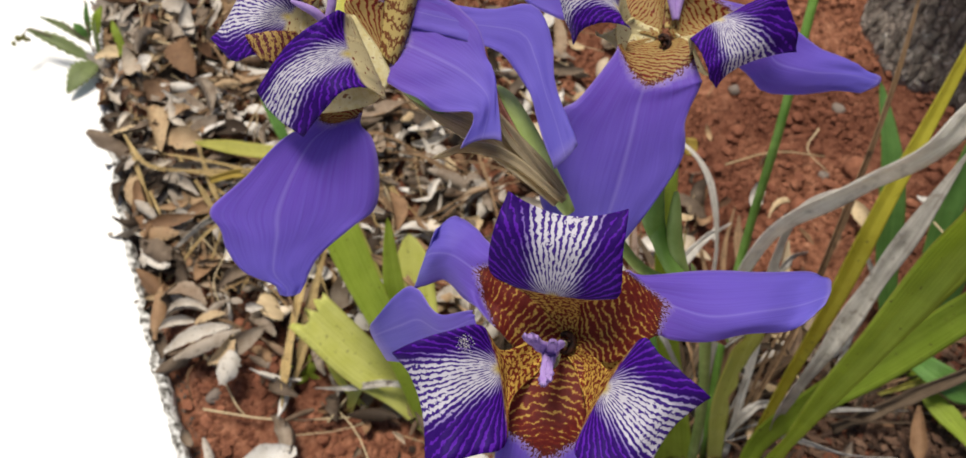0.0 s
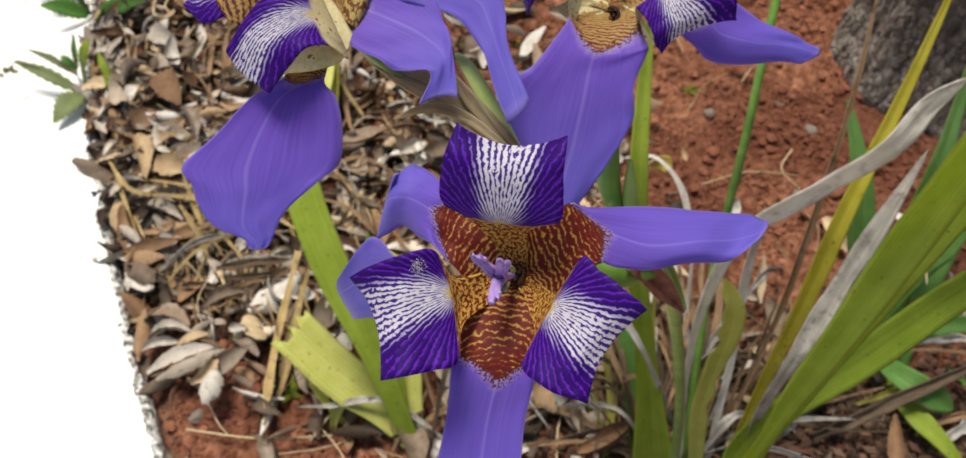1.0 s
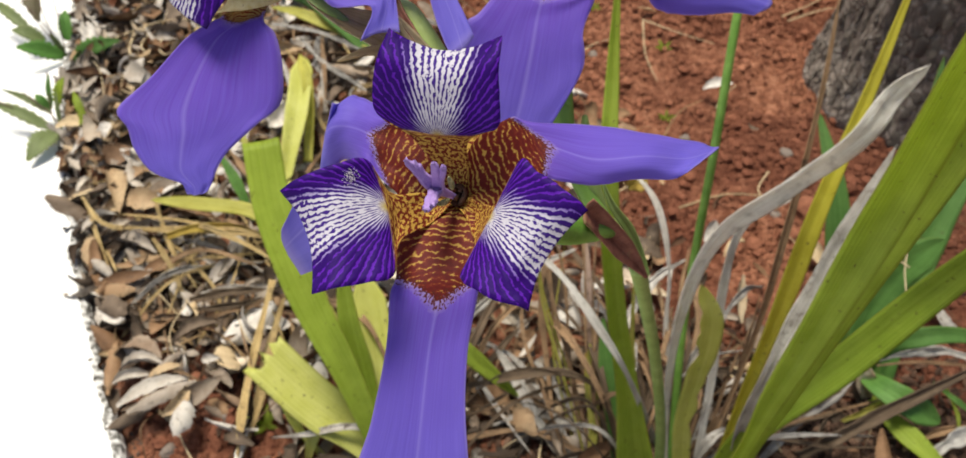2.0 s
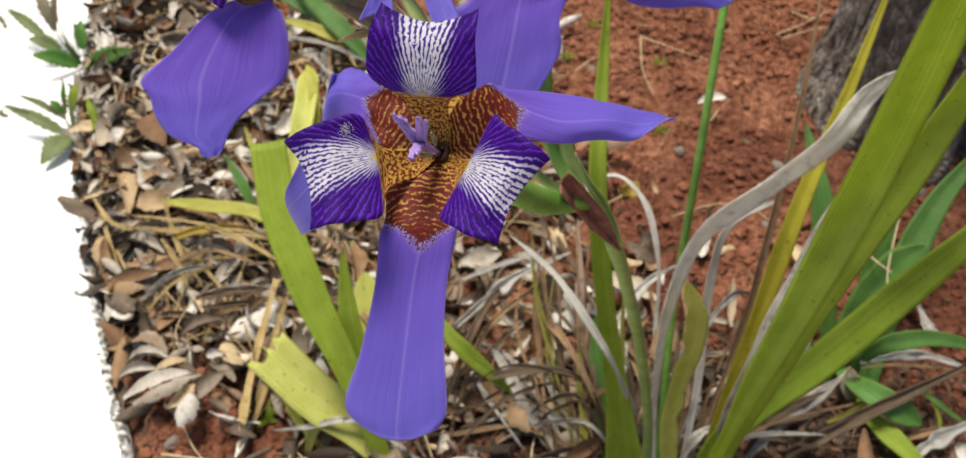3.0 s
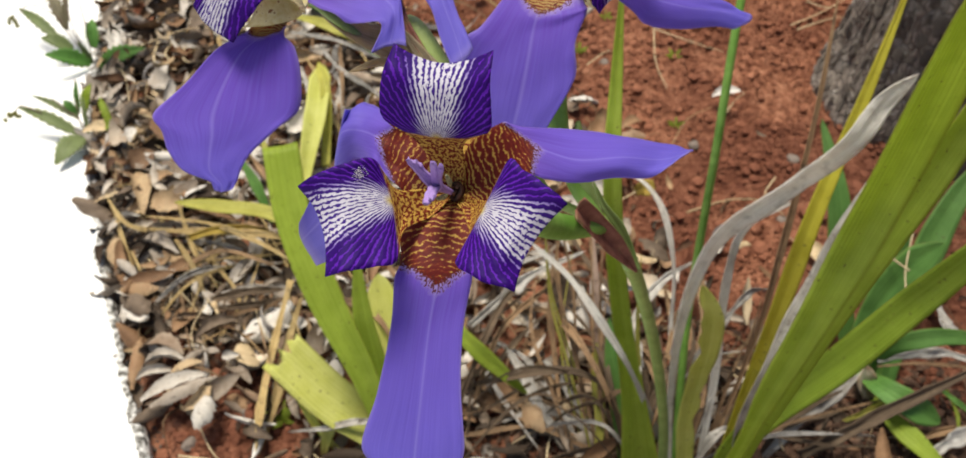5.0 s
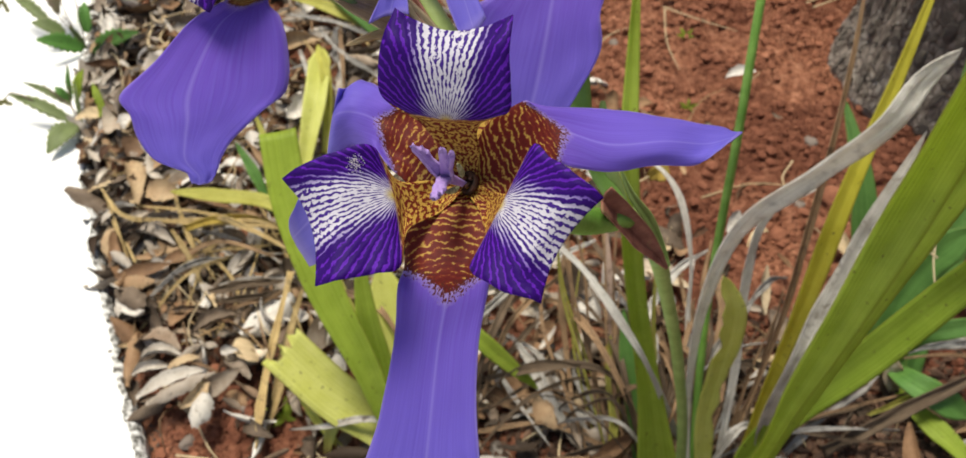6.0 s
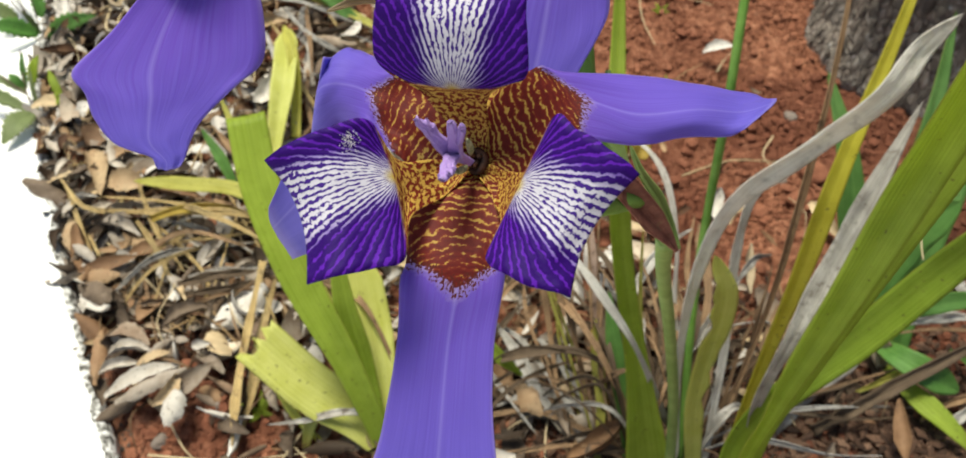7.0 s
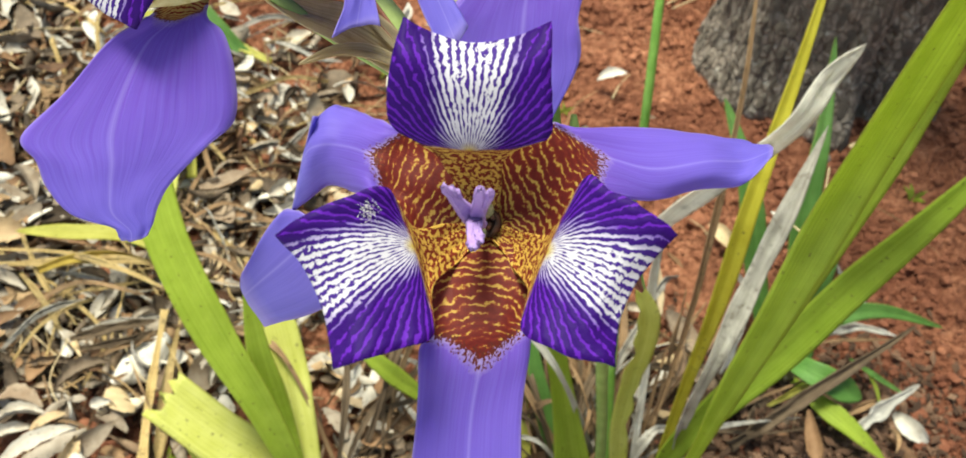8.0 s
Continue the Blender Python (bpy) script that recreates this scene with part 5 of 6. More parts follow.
flower_back = thing("iris_flower", (0.0929, 0.2444, 0.6323), "open violet iris flower facing up on its stem", "flower", "iris flowers")
flower_back.matrix_world = Matrix.Translation((0.0929, 0.2444, 0.6323)) @ Matrix(((0.9995, 0.0243, 0.021), (-0.0078, 0.8179, -0.5753), (-0.0311, 0.5748, 0.8177))).to_4x4()
petal("sepal", [
    ((0, -0.7, 0), (-5.1, 1.3, 0), (4.4, 1.3, 0)),
    ((-5, -6.6, 4), (-11.1, 4, 2), (12, 2.7, 2)),
    ((-8.4, -16.1, 9), (-10.3, 9.2, 0), (17.6, 2.4, 0)),
    ((-10.6, -23.5, 8), (-18.8, 3.3, 1), (20, 6.8, 1)),
    ((-12.9, -34.6, 6), (-24.3, 8.6, 1), (17.6, 6.4, 1)),
    ((-15.8, -47.5, 3), (-25.6, 8.7, 1), (21, 8.7, 1)),
    ((-18.8, -58.5, 0), (-22.1, 4.4, 0), (14.3, 3.3, 0)),
    ((-22.8, -74.2, -4), (-10.1, 4.5, 0), (9.4, 6.7, 0)),
], sepal_mat(0.28), flower_back, "violet sepal with a brown striped base", ruffle=1.1, seed=1.7)
petal("sepal", [
    ((2.2, 1.5, 0), (3.3, -2.6, 0), (-1.1, 2.9, 0)),
    ((14.8, 7, -2), (1.3, -8.4, 4), (-9.6, 6.9, 4)),
    ((32.5, -1.9, -2), (-6.4, -7.6, -1), (-3.9, 13.7, -2)),
    ((38.4, -7.3, -3), (-4.8, -8.1, -3), (6, 12, -5)),
    ((50.8, -9.4, -7), (-5.9, -7.3, -3), (6.2, 8.5, -5)),
    ((65, -9.6, -12), (-3.9, -5.3, -2), (4.5, 4.6, -3)),
    ((79.4, -11.3, -17), (-7.9, -4.4, 0), (-4.4, 3.3, 0)),
], sepal_mat(0.33), flower_back, "violet sepal with a brown striped base", ruffle=1.1, seed=3.4)
petal("sepal", [
    ((-1.5, 2.2, 0), (0.4, 2.2, 0), (-0.7, -2.2, 0)),
    ((-7.1, 14.1, -4), (6.4, 7.4, 2), (-6.4, -11.1, 6)),
    ((-14.7, 19, -6), (9, 9, 0), (-3.8, -12, 4)),
    ((-27.9, 24.4, -10), (15.9, 11.4, 0), (-2.9, -16.5, 2)),
    ((-40.2, 27.7, -14), (15, 15, 0), (-4.6, -12.7, 0)),
    ((-52.8, 33.3, -18), (12.8, 8.2, 0), (2.3, -5.8, 0)),
], sepal_mat(0.36), flower_back, "violet sepal with a brown striped base", ruffle=1.1, seed=5.1)
petal("petal", [
    ((-2.9, 0.2, 0), (0.7, 1.3, 0), (-0.4, -1.3, 0)),
    ((-15.8, 0.1, 3), (4.2, 5.7, 1), (2.1, -5.8, 1)),
    ((-17, 7.7, 9), (0.8, 6.8, 2), (3.4, -5.9, 2)),
    ((-25.5, 13.3, 13), (4.1, 10.3, 1), (2.1, -10.6, 0)),
    ((-32.9, 12.2, 12), (2, 13.8, 1), (3.9, -11.3, -1)),
    ((-35, 9.8, 6), (-2.3, 10.4, 2), (4, -12.4, -1)),
], M_PETAL_CURLED, flower_back, "white and deep violet veined petal", seed=6.8)
petal("petal", [
    ((3.8, -0.7, 0), (-0.4, -1.5, 0), (0.4, 1.8, 0)),
    ((8.9, -1.9, 5), (-2.4, -4.5, 1), (2, 3.7, 1)),
    ((14.3, 3.9, 12), (-9.3, -6.1, 2), (10.9, 5.7, 2)),
    ((18.5, -1.5, 15), (-10.7, -6.5, 1), (14.4, 12.4, 1)),
    ((21.9, -6.6, 14), (-11.2, -7.1, 1), (16.3, 9.5, 0)),
    ((22.9, -9.8, 10), (-8.8, -7.6, 1), (17.8, 4.4, -1)),
], M_PETAL_CURLED, flower_back, "white and deep violet veined petal", seed=8.5)
petal("petal", [
    ((2.2, 3.8, 0), (2.2, -0.4, 0), (-2.2, 0, 0)),
    ((5.5, 16.1, -6), (3, -0.9, 2), (-4.2, -0.9, 2)),
    ((12.3, 26.4, -6), (7.4, -2.3, 2), (-8.2, 0, 2)),
    ((16.8, 32.5, -6), (11.8, -2.8, 2), (-10.5, 1.7, 2)),
    ((18.3, 43.2, -8), (13, -2.8, 2), (-11.7, -0.6, 2)),
], M_CLAW, flower_back, "white and deep violet veined petal", seed=10.2)
petal("claw", [
    ((-3.3, 0, 0), (2.4, 3, -1), (-3.5, -3.5, 1)),
    ((-11.3, -0.3, 2), (3.4, 5.7, -1), (-2.2, -5, 0)),
    ((-21.3, 1, 3), (9.6, 5.3, 2), (-2.2, 1.3, 0)),
], M_CREAM, flower_back, "cream-coloured petal claw", ruffle=0.4, nu=10, nv=16)
petal("claw", [
    ((4.4, -0.7, 0), (0.7, -2.6, 0), (-1.1, 2.9, 0)),
    ((8.2, -6, 3), (2.4, -4.7, -1), (-1.7, 5.3, 1)),
    ((11.1, -9.5, 5), (3, -3, -2), (-4.5, 8, 3)),
], M_CREAM, flower_back, "cream-coloured petal claw", ruffle=0.4, nu=10, nv=16)
stalk(flower_back, "style_branch", [(0.0029, 0.0062, 0.002), (0.001, 0.0137, 0.003), (-0.0015, 0.0231, 0.005)], lambda t: 0.0011 + 0.0003 * math.sin(3.1 * t) - 0.0007 * t ** 3, M_STYLE, "pale violet style branch")
stalk(flower_back, "style_branch", [(0.0029, 0.0062, 0.002), (0.0045, 0.0133, 0.003), (0.0096, 0.0211, 0.005)], lambda t: 0.0011 + 0.0003 * math.sin(3.1 * t) - 0.0007 * t ** 3, M_STYLE, "pale violet style branch")
heart(flower_back)

bm = bmesh.new()
grains = random.Random(3)
for k in range(130):
    spot = Matrix.Translation(Vector((-0.0236, -0.0014, 0.0245)) + Vector((grains.gauss(0, 0.0010), grains.gauss(0, 0.0011), grains.uniform(0, 0.0005))))
    bmesh.ops.create_icosphere(bm, subdivisions=1, radius=grains.uniform(0.00006, 0.00016), matrix=spot)
part("pollen", bm, M_POLLEN, flower_front, "pale grains of pollen")


# bracts, buds and short stalks that carry the flowers
stalk(plant_middle, "flower_stem", [(0.124, 0.195, 0.52), (0.111, 0.196, 0.542), (0.097, 0.209, 0.562), (0.093, 0.222, 0.59), (0.0935, 0.2435, 0.628)], 0.0034, M_STEM_DARK)
pod(plant_middle, "ovary", [(0.096, 0.212, 0.56), (0.092, 0.217, 0.58), (0.0925, 0.235, 0.604)], 0.0046, M_STEM_DARK, "green ovary under the flower")
pod(plant_middle, "bract", [(0.110, 0.202, 0.54), (0.102, 0.208, 0.562), (0.1, 0.216, 0.585)], 0.0032, M_STEM, "pale green bract")
blade(plant_middle, "bract", [(0.1245, 0.186, 0.524), (0.1185, 0.1865, 0.534), (0.1105, 0.186, 0.547), (0.1025, 0.184, 0.561), (0.0955, 0.181, 0.573)], 0.0088, M_BUD, fold=0.75, tip=0, foot=0.12, grow=2.2, label="red-brown boat-shaped bract")
blade(plant_middle, "bract", [(0.1255, 0.187, 0.524), (0.1215, 0.190, 0.535), (0.1155, 0.191, 0.549), (0.1085, 0.191, 0.562), (0.104, 0.193, 0.574)], 0.0042, M_STEM, fold=0.6, foot=0.3, label="pale green margin of the bract")
pod(plant_middle, "ovary", [(0.108, 0.187, 0.553), (0.088, 0.176, 0.568), (0.066, 0.155, 0.604), (0.0545, 0.1345, 0.634)], 0.0056, M_STEM_DARK, "green ovary under the flower")
stalk(plant_middle, "flower_stem", [(0.113, 0.196, 0.545), (0.091, 0.204, 0.552), (0.074, 0.202, 0.584), (0.05, 0.204, 0.612), (0.02, 0.212, 0.634), (-0.003, 0.219, 0.656)], 0.0022, M_STEM)
blade(plant_middle, "bract", [(0.0556, 0.1909, 0.6177), (0.0475, 0.1972, 0.6235), (0.0322, 0.208, 0.6315), (0.02, 0.2121, 0.6359), (0.0069, 0.2167, 0.642)], 0.0125, M_BRACT_PAPER, turn=10, fold=0.4, label="papery brown bract", foot=0.5)
pod(plant_middle, "bract", [(0.059, 0.192, 0.6086), (0.0497, 0.2028, 0.6213), (0.0406, 0.2167, 0.6313), (0.0366, 0.2229, 0.6345)], 0.0042, M_STEM_PALE, "pale green bract")
blade(plant_middle, "bract", [(0.0544, 0.1895, 0.6216), (0.0435, 0.2028, 0.63), (0.0362, 0.216, 0.637), (0.0322, 0.2343, 0.6463)], 0.0032, M_BUD, fold=0.7, label="thin red-brown bract")
blade(plant_middle, "bract", [(0.0554, 0.188, 0.6218), (0.0403, 0.1988, 0.6285), (0.0281, 0.2018, 0.6309), (0.0163, 0.1978, 0.6308)], 0.004, M_BRACT_PAPER, fold=0.6, label="thin dry bract")
blade(plant_middle, "bract", [(0.0565, 0.1881, 0.6206), (0.0455, 0.1996, 0.6289), (0.0385, 0.2079, 0.6337), (0.0341, 0.2136, 0.6367)], 0.0045, M_BRACT_PAPER, turn=-10, fold=0.6, label="papery striped bract")

# ---- litter ----
def curled_leaf(bm, place, length, width, yaw, curl, lift, rnd, nv=6):
    """A fallen leaf: pointed at both ends, rolled across, curled along, its rim uneven."""
    rot = Matrix.Rotation(yaw, 3, "Z") @ Matrix.Rotation(lift, 3, "Y") @ Matrix.Rotation(rnd.uniform(-0.9, 0.9), 3, "X")
    roll = rnd.uniform(0.4, 2.3) * rnd.choice((-1, 1, 1))
    sway = rnd.uniform(-0.25, 0.25)
    rows = []
    for i in range(nv + 1):
        t = i / nv
        w = width * (math.sin(math.pi * min(max(t, 0.05), 0.97)) ** 0.75) * 0.5 * rnd.uniform(0.85, 1.12)
        ang = curl * (t - 0.5)
        x = length * (math.sin(ang) / curl if abs(curl) > 0.05 else t - 0.5)
        z = length * ((math.cos(ang) - 1) / curl if abs(curl) > 0.05 else 0)
        row = []
        for c in (-1, -0.5, 0, 0.5, 1):
            k = c * roll
            y = w * (math.sin(k) / roll) + sway * length * (t - 0.5) ** 2
            zz = w * (1 - math.cos(k)) / roll
            p = rot @ Vector((x, y, z + zz + rnd.uniform(-0.05, 0.05) * width))
            row.append(bm.verts.new(p + place))
        rows.append(row)
    for a, b2 in zip(rows, rows[1:]):
        for k in range(4):
            bm.faces.new((a[k], a[k + 1], b2[k + 1], b2[k]))


rnd = random.Random(11)


def litter_density(x, y):
    d = x - edge_x(y)
    if d < -0.005:
        return 0.0
    near_edge = math.exp(-max(d - 0.12, 0) / 0.10)
    near_edge *= min(1.0, max(0.06, (y - 0.45) / 0.12))
    clump = math.exp(-((x - 0.16) ** 2 / 0.05 + (y - 0.40) ** 2 / 0.02))
    back = math.exp(-((x + 0.06) ** 2 + (y - 0.74) ** 2) / 0.045)
    return min(1.0, near_edge + 0.4 * clump + 0.7 * back + 0.0025)


def scatter(count, kind):
    """Shares the pieces out by the litter's density."""
    done = 0
    while done < count:
        x, y = rnd.uniform(-0.62, 0.75), rnd.uniform(0.22, 1.35)
        if rnd.random() < litter_density(x, y) and kind(x, y):
            done += 1


bm = bmesh.new()


def litter_leaf(x, y):
    L = 0.016 + 0.052 * rnd.random() ** 1.3
    curled_leaf(bm, Vector((x, y, ground_height(x, y) + rnd.uniform(0.002, 0.036))), L, L * rnd.uniform(0.25, 0.65), rnd.uniform(0, 6.3), rnd.uniform(0.2, 2.4) * rnd.choice((-1, 1)), rnd.uniform(-0.5, 0.5), rnd)
    return True


scatter(2400, litter_leaf)
ob = link_mesh("leaf_litter", bm, M_LITTER)
tagged(ob, "dry curled brown and grey leaves strewn on the earth", "leaf litter", kind="stuff")

bm = bmesh.new()


def straw(x, y):
    L, a = rnd.uniform(0.04, 0.16), rnd.uniform(0, 6.3)
    z = ground_height(x, y) + 0.012
    d = Vector((math.cos(a), math.sin(a), 0))
    s = Vector((-d.y, d.x, 0)) * rnd.uniform(-0.3, 0.3) * L
    p = Vector((x, y, z))
    pts = [p - d * L / 2, p + s * 0.5 + Vector((0, 0, rnd.uniform(0, 0.02))), p + d * L / 2 + s * 0.2]
    if min(q.x - edge_x(q.y) for q in pts) < 0.004:
        return False
    tube_rows(bm, pts, rnd.uniform(0.0005, 0.0014), 4, 6, 0.5)
    return True


scatter(420, straw)
tagged(link_mesh("dry_straw", bm, M_STRAW), "thin dry straw stalks lying among the leaves", "straw", kind="stuff")

# crumbs of earth
ico = bmesh.new()
bmesh.ops.create_icosphere(ico, subdivisions=1, radius=1)
base_v = [v.co.copy() for v in ico.verts]
base_f = [[v.index for v in f.verts] for f in ico.faces]
ico.free()
octa = [Vector(v) for v in ((1, 0, 0), (0, 1, 0), (-1, 0, 0), (0, -1, 0), (0, 0, 1), (0, 0, -1))]
octa_f = [(0, 1, 4), (1, 2, 4), (2, 3, 4), (3, 0, 4), (1, 0, 5), (2, 1, 5), (3, 2, 5), (0, 3, 5)]
verts, faces = [], []
for k in range(110000):
    x, y = rnd.uniform(-0.45, 0.95), rnd.uniform(0.27, 1.35)
    if x - edge_x(y) < 0.01 or rnd.random() < 0.75 * litter_density(x, y) or noise.noise(Vector((x * 14, y * 14, 8))) < rnd.uniform(-0.5, 0.15):
        continue
    big = rnd.random() < 0.16
    r = 0.0021 + 0.0055 * rnd.random() ** 3.2 if big else 0.0009 + 0.0026 * rnd.random() ** 1.8
    o, n0 = Vector((x, y, ground_height(x, y) + r * 0.45)), len(verts)
    a = rnd.uniform(0, 1.6)
    ca, sa = math.cos(a), math.sin(a)
    for v in (base_v if big else octa):
        q = v * r * rnd.uniform(0.7, 1.3)
        verts.append((o.x + q.x * ca - q.y * sa, o.y + q.x * sa + q.y * ca, o.z + q.z * 0.9))
    faces += [[n0 + i for i in f] for f in (base_f if big else octa_f)]
me = bpy.data.meshes.new("earth_crumbs")
me.from_pydata(verts, [], faces)
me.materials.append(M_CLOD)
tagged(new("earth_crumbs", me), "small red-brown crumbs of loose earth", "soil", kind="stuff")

# dark humus and broken bits under the clump of leaves
verts, faces = [], []
humus_at = random.Random(31)
for k in range(13000):
    x, y = (rnd.gauss(0.23, 0.10), rnd.gauss(0.385, 0.045)) if k < 5200 else (humus_at.gauss(0.46, 0.065), humus_at.gauss(0.35, 0.05)) if k < 11000 else (humus_at.gauss(-0.19, 0.04), humus_at.gauss(0.55, 0.04))
    if y < 0.27 or rnd.random() < 0.25:
        continue
    r = 0.001 + 0.0034 * rnd.random() ** 2
    n0, a = len(verts), rnd.uniform(0, 3.1)
    long, ca, sa = rnd.uniform(1.0, 3.2), math.cos(a), math.sin(a)
    z = ground_height(x, y) + r * rnd.uniform(0.3, 2.5)
    for v in octa:
        q = v * r * rnd.uniform(0.7, 1.2)
        qx = q.x * long
        verts.append((x + qx * ca - q.y * sa, y + qx * sa + q.y * ca, z + q.z * 0.7))
    faces += [[n0 + i for i in f] for f in octa_f]
me = bpy.data.meshes.new("humus")
me.from_pydata(verts, [], faces)
me.materials.append(M_HUMUS)
tagged(new("humus", me), "dark crumbled humus beneath the clump of leaves", "soil", kind="stuff")

# ---- plants at the slab's edge ----
def lance(plant, base, tip, width, mat, sag=0.01, label=""):
    """A short pointed leaf with a toothed rim."""
    base, tip = Vector(base), Vector(tip)
    mid = (base + tip) / 2 + Vector((0, 0, sag))
    d = (tip - base).normalized()
    side = d.cross(FACING).normalized()
    bm = bmesh.new()
    uv = bm.loops.layers.uv.new("UVMap")
    rows = []
    for i in range(17):
        t = i / 16
        p = spline([base, mid, tip], t)
        w = width * 0.5 * math.sin(math.pi * min(0.06 + t ** 0.8 * 0.92, 0.985)) ** 0.9
        w *= (1 + (0.2 if i % 2 else -0.1)) * 0.8
        up = side.cross(d)
        rows.append([p + side * c * w + up * abs(c) * w * 0.25 for c in (-1, -0.5, 0, 0.5, 1)])
    sheet(bm, rows, uv)
    ob = part("leaf", bm, mat, plant, label)
    s = ob.modifiers.new("thickness", "SOLIDIFY")
    s.thickness, s.offset = 0.0005, 0.0
    return ob


weed = thing("weed", (0, 0, 0), "green toothed weed at the edge of the slab", "weed", "weeds at the slab")
lance(weed, (-0.504, 1.016, 0.015), (-0.553, 0.997, 0.050), 0.029, M_LEAF_DARK, sag=0.006)
lance(weed, (-0.491, 1.009, 0.015), (-0.411, 1.000, 0.050), 0.030, M_LEAF_DARK, sag=0.006)
lance(weed, (-0.497, 1.032, 0.030), (-0.498, 1.063, 0.060), 0.023, M_LEAF_DARK, sag=0.006)
lance(weed, (-0.529, 1.034, 0.030), (-0.570, 1.037, 0.050), 0.024, M_WEED, sag=0.006)
lance(weed, (-0.546, 1.042, 0.040), (-0.617, 1.100, 0.060), 0.020, M_WEED, sag=0.006)
lance(weed, (-0.536, 1.053, 0.050), (-0.573, 1.125, 0.090), 0.021, M_WEED_BROWN, sag=0.006)
lance(weed, (-0.536, 1.053, 0.050), (-0.536, 1.109, 0.090), 0.012, M_WEED_BROWN, sag=0.006)
lance(weed, (-0.504, 1.022, 0.010), (-0.514, 1.024, 0.050), 0.011, M_WEED, sag=0.006)
stalk(weed, "stem", [(-0.508, 1.029, 0.005), (-0.501, 1.044, 0.070), (-0.523, 1.103, 0.100)], 0.0008, M_WEED_STEM)
stalk(weed, "stem", [(-0.508, 1.029, 0.005), (-0.538, 1.053, 0.050), (-0.603, 1.139, 0.080)], 0.0008, M_WEED_STEM)
stalk(weed, "stem", [(-0.508, 1.029, 0.005), (-0.521, 1.044, 0.060), (-0.541, 1.104, 0.100)], 0.0008, M_WEED_STEM)
stalk(weed, "stem", [(-0.518, 1.047, 0.010), (-0.545, 1.064, 0.060), (-0.593, 1.092, 0.070), (-0.612, 1.073, 0.060)], 0.0008, M_WEED_STEM)
weed2 = thing("weed", (0, 0, 0), "grey-green weed with drooping toothed leaves", "weed", "weeds at the slab")
lance(weed2, (-0.477, 0.858, 0.020), (-0.557, 0.885, 0.050), 0.020, M_WEED, sag=0.006)
lance(weed2, (-0.480, 0.878, 0.030), (-0.546, 0.908, 0.050), 0.011, M_WEED, sag=0.006)
lance(weed2, (-0.483, 0.883, 0.030), (-0.499, 0.894, 0.050), 0.014, M_LEAF_DARK, sag=0.006)
lance(weed2, (-0.483, 0.888, 0.030), (-0.485, 0.923, 0.060), 0.009, M_LEAF_DARK, sag=0.006)
lance(weed2, (-0.476, 0.888, 0.030), (-0.463, 0.914, 0.060), 0.016, M_LEAF, sag=0.006)
lance(weed2, (-0.472, 0.852, 0.020), (-0.496, 0.801, 0.020), 0.034, M_WEED, sag=0.006)
lance(weed2, (-0.439, 0.871, 0.020), (-0.457, 0.909, 0.040), 0.013, M_LEAF, sag=0.006)
lance(weed2, (-0.449, 0.869, 0.020), (-0.428, 0.857, 0.030), 0.021, M_LEAF, sag=0.006)
lance(weed2, (-0.465, 0.855, 0.020), (-0.468, 0.891, 0.060), 0.007, M_WEED, sag=0.006)
stalk(weed2, "stem", [(-0.471, 0.862, 0.002), (-0.473, 0.867, 0.030), (-0.514, 0.898, 0.050)], 0.0008, M_WEED_STEM)
stalk(weed2, "stem", [(-0.471, 0.862, 0.002), (-0.480, 0.876, 0.030), (-0.489, 0.927, 0.060)], 0.0008, M_WEED_STEM)
stalk(weed2, "stem", [(-0.460, 0.862, 0.002), (-0.410, 0.817, 0.020), (-0.360, 0.791, 0.015)], 0.0011, M_WEED_STEM)
stalk(weed2, "stem", [(-0.524, 0.875, 0.045), (-0.549, 0.881, 0.055), (-0.559, 0.870, 0.050)], 0.0008, M_WEED_STEM)


def bud_cluster(plant, place, seed):
    """A nodding knot of small green buds."""
    buds = random.Random(seed)
    for k in range(6):
        bm = bmesh.new()
        at = Vector(place) + Vector([buds.uniform(-0.007, 0.007) for c in range(3)])
        bmesh.ops.create_icosphere(bm, subdivisions=2, radius=buds.uniform(0.0022, 0.0036), matrix=Matrix.Translation(at) @ Matrix.Diagonal((1, 1, 1.4, 1)))
        part("bud", bm, M_WEED, plant, "small green bud")


bud_cluster(weed, (-0.612, 1.067, 0.058), 1)
bud_cluster(weed2, (-0.560, 0.867, 0.050), 2)

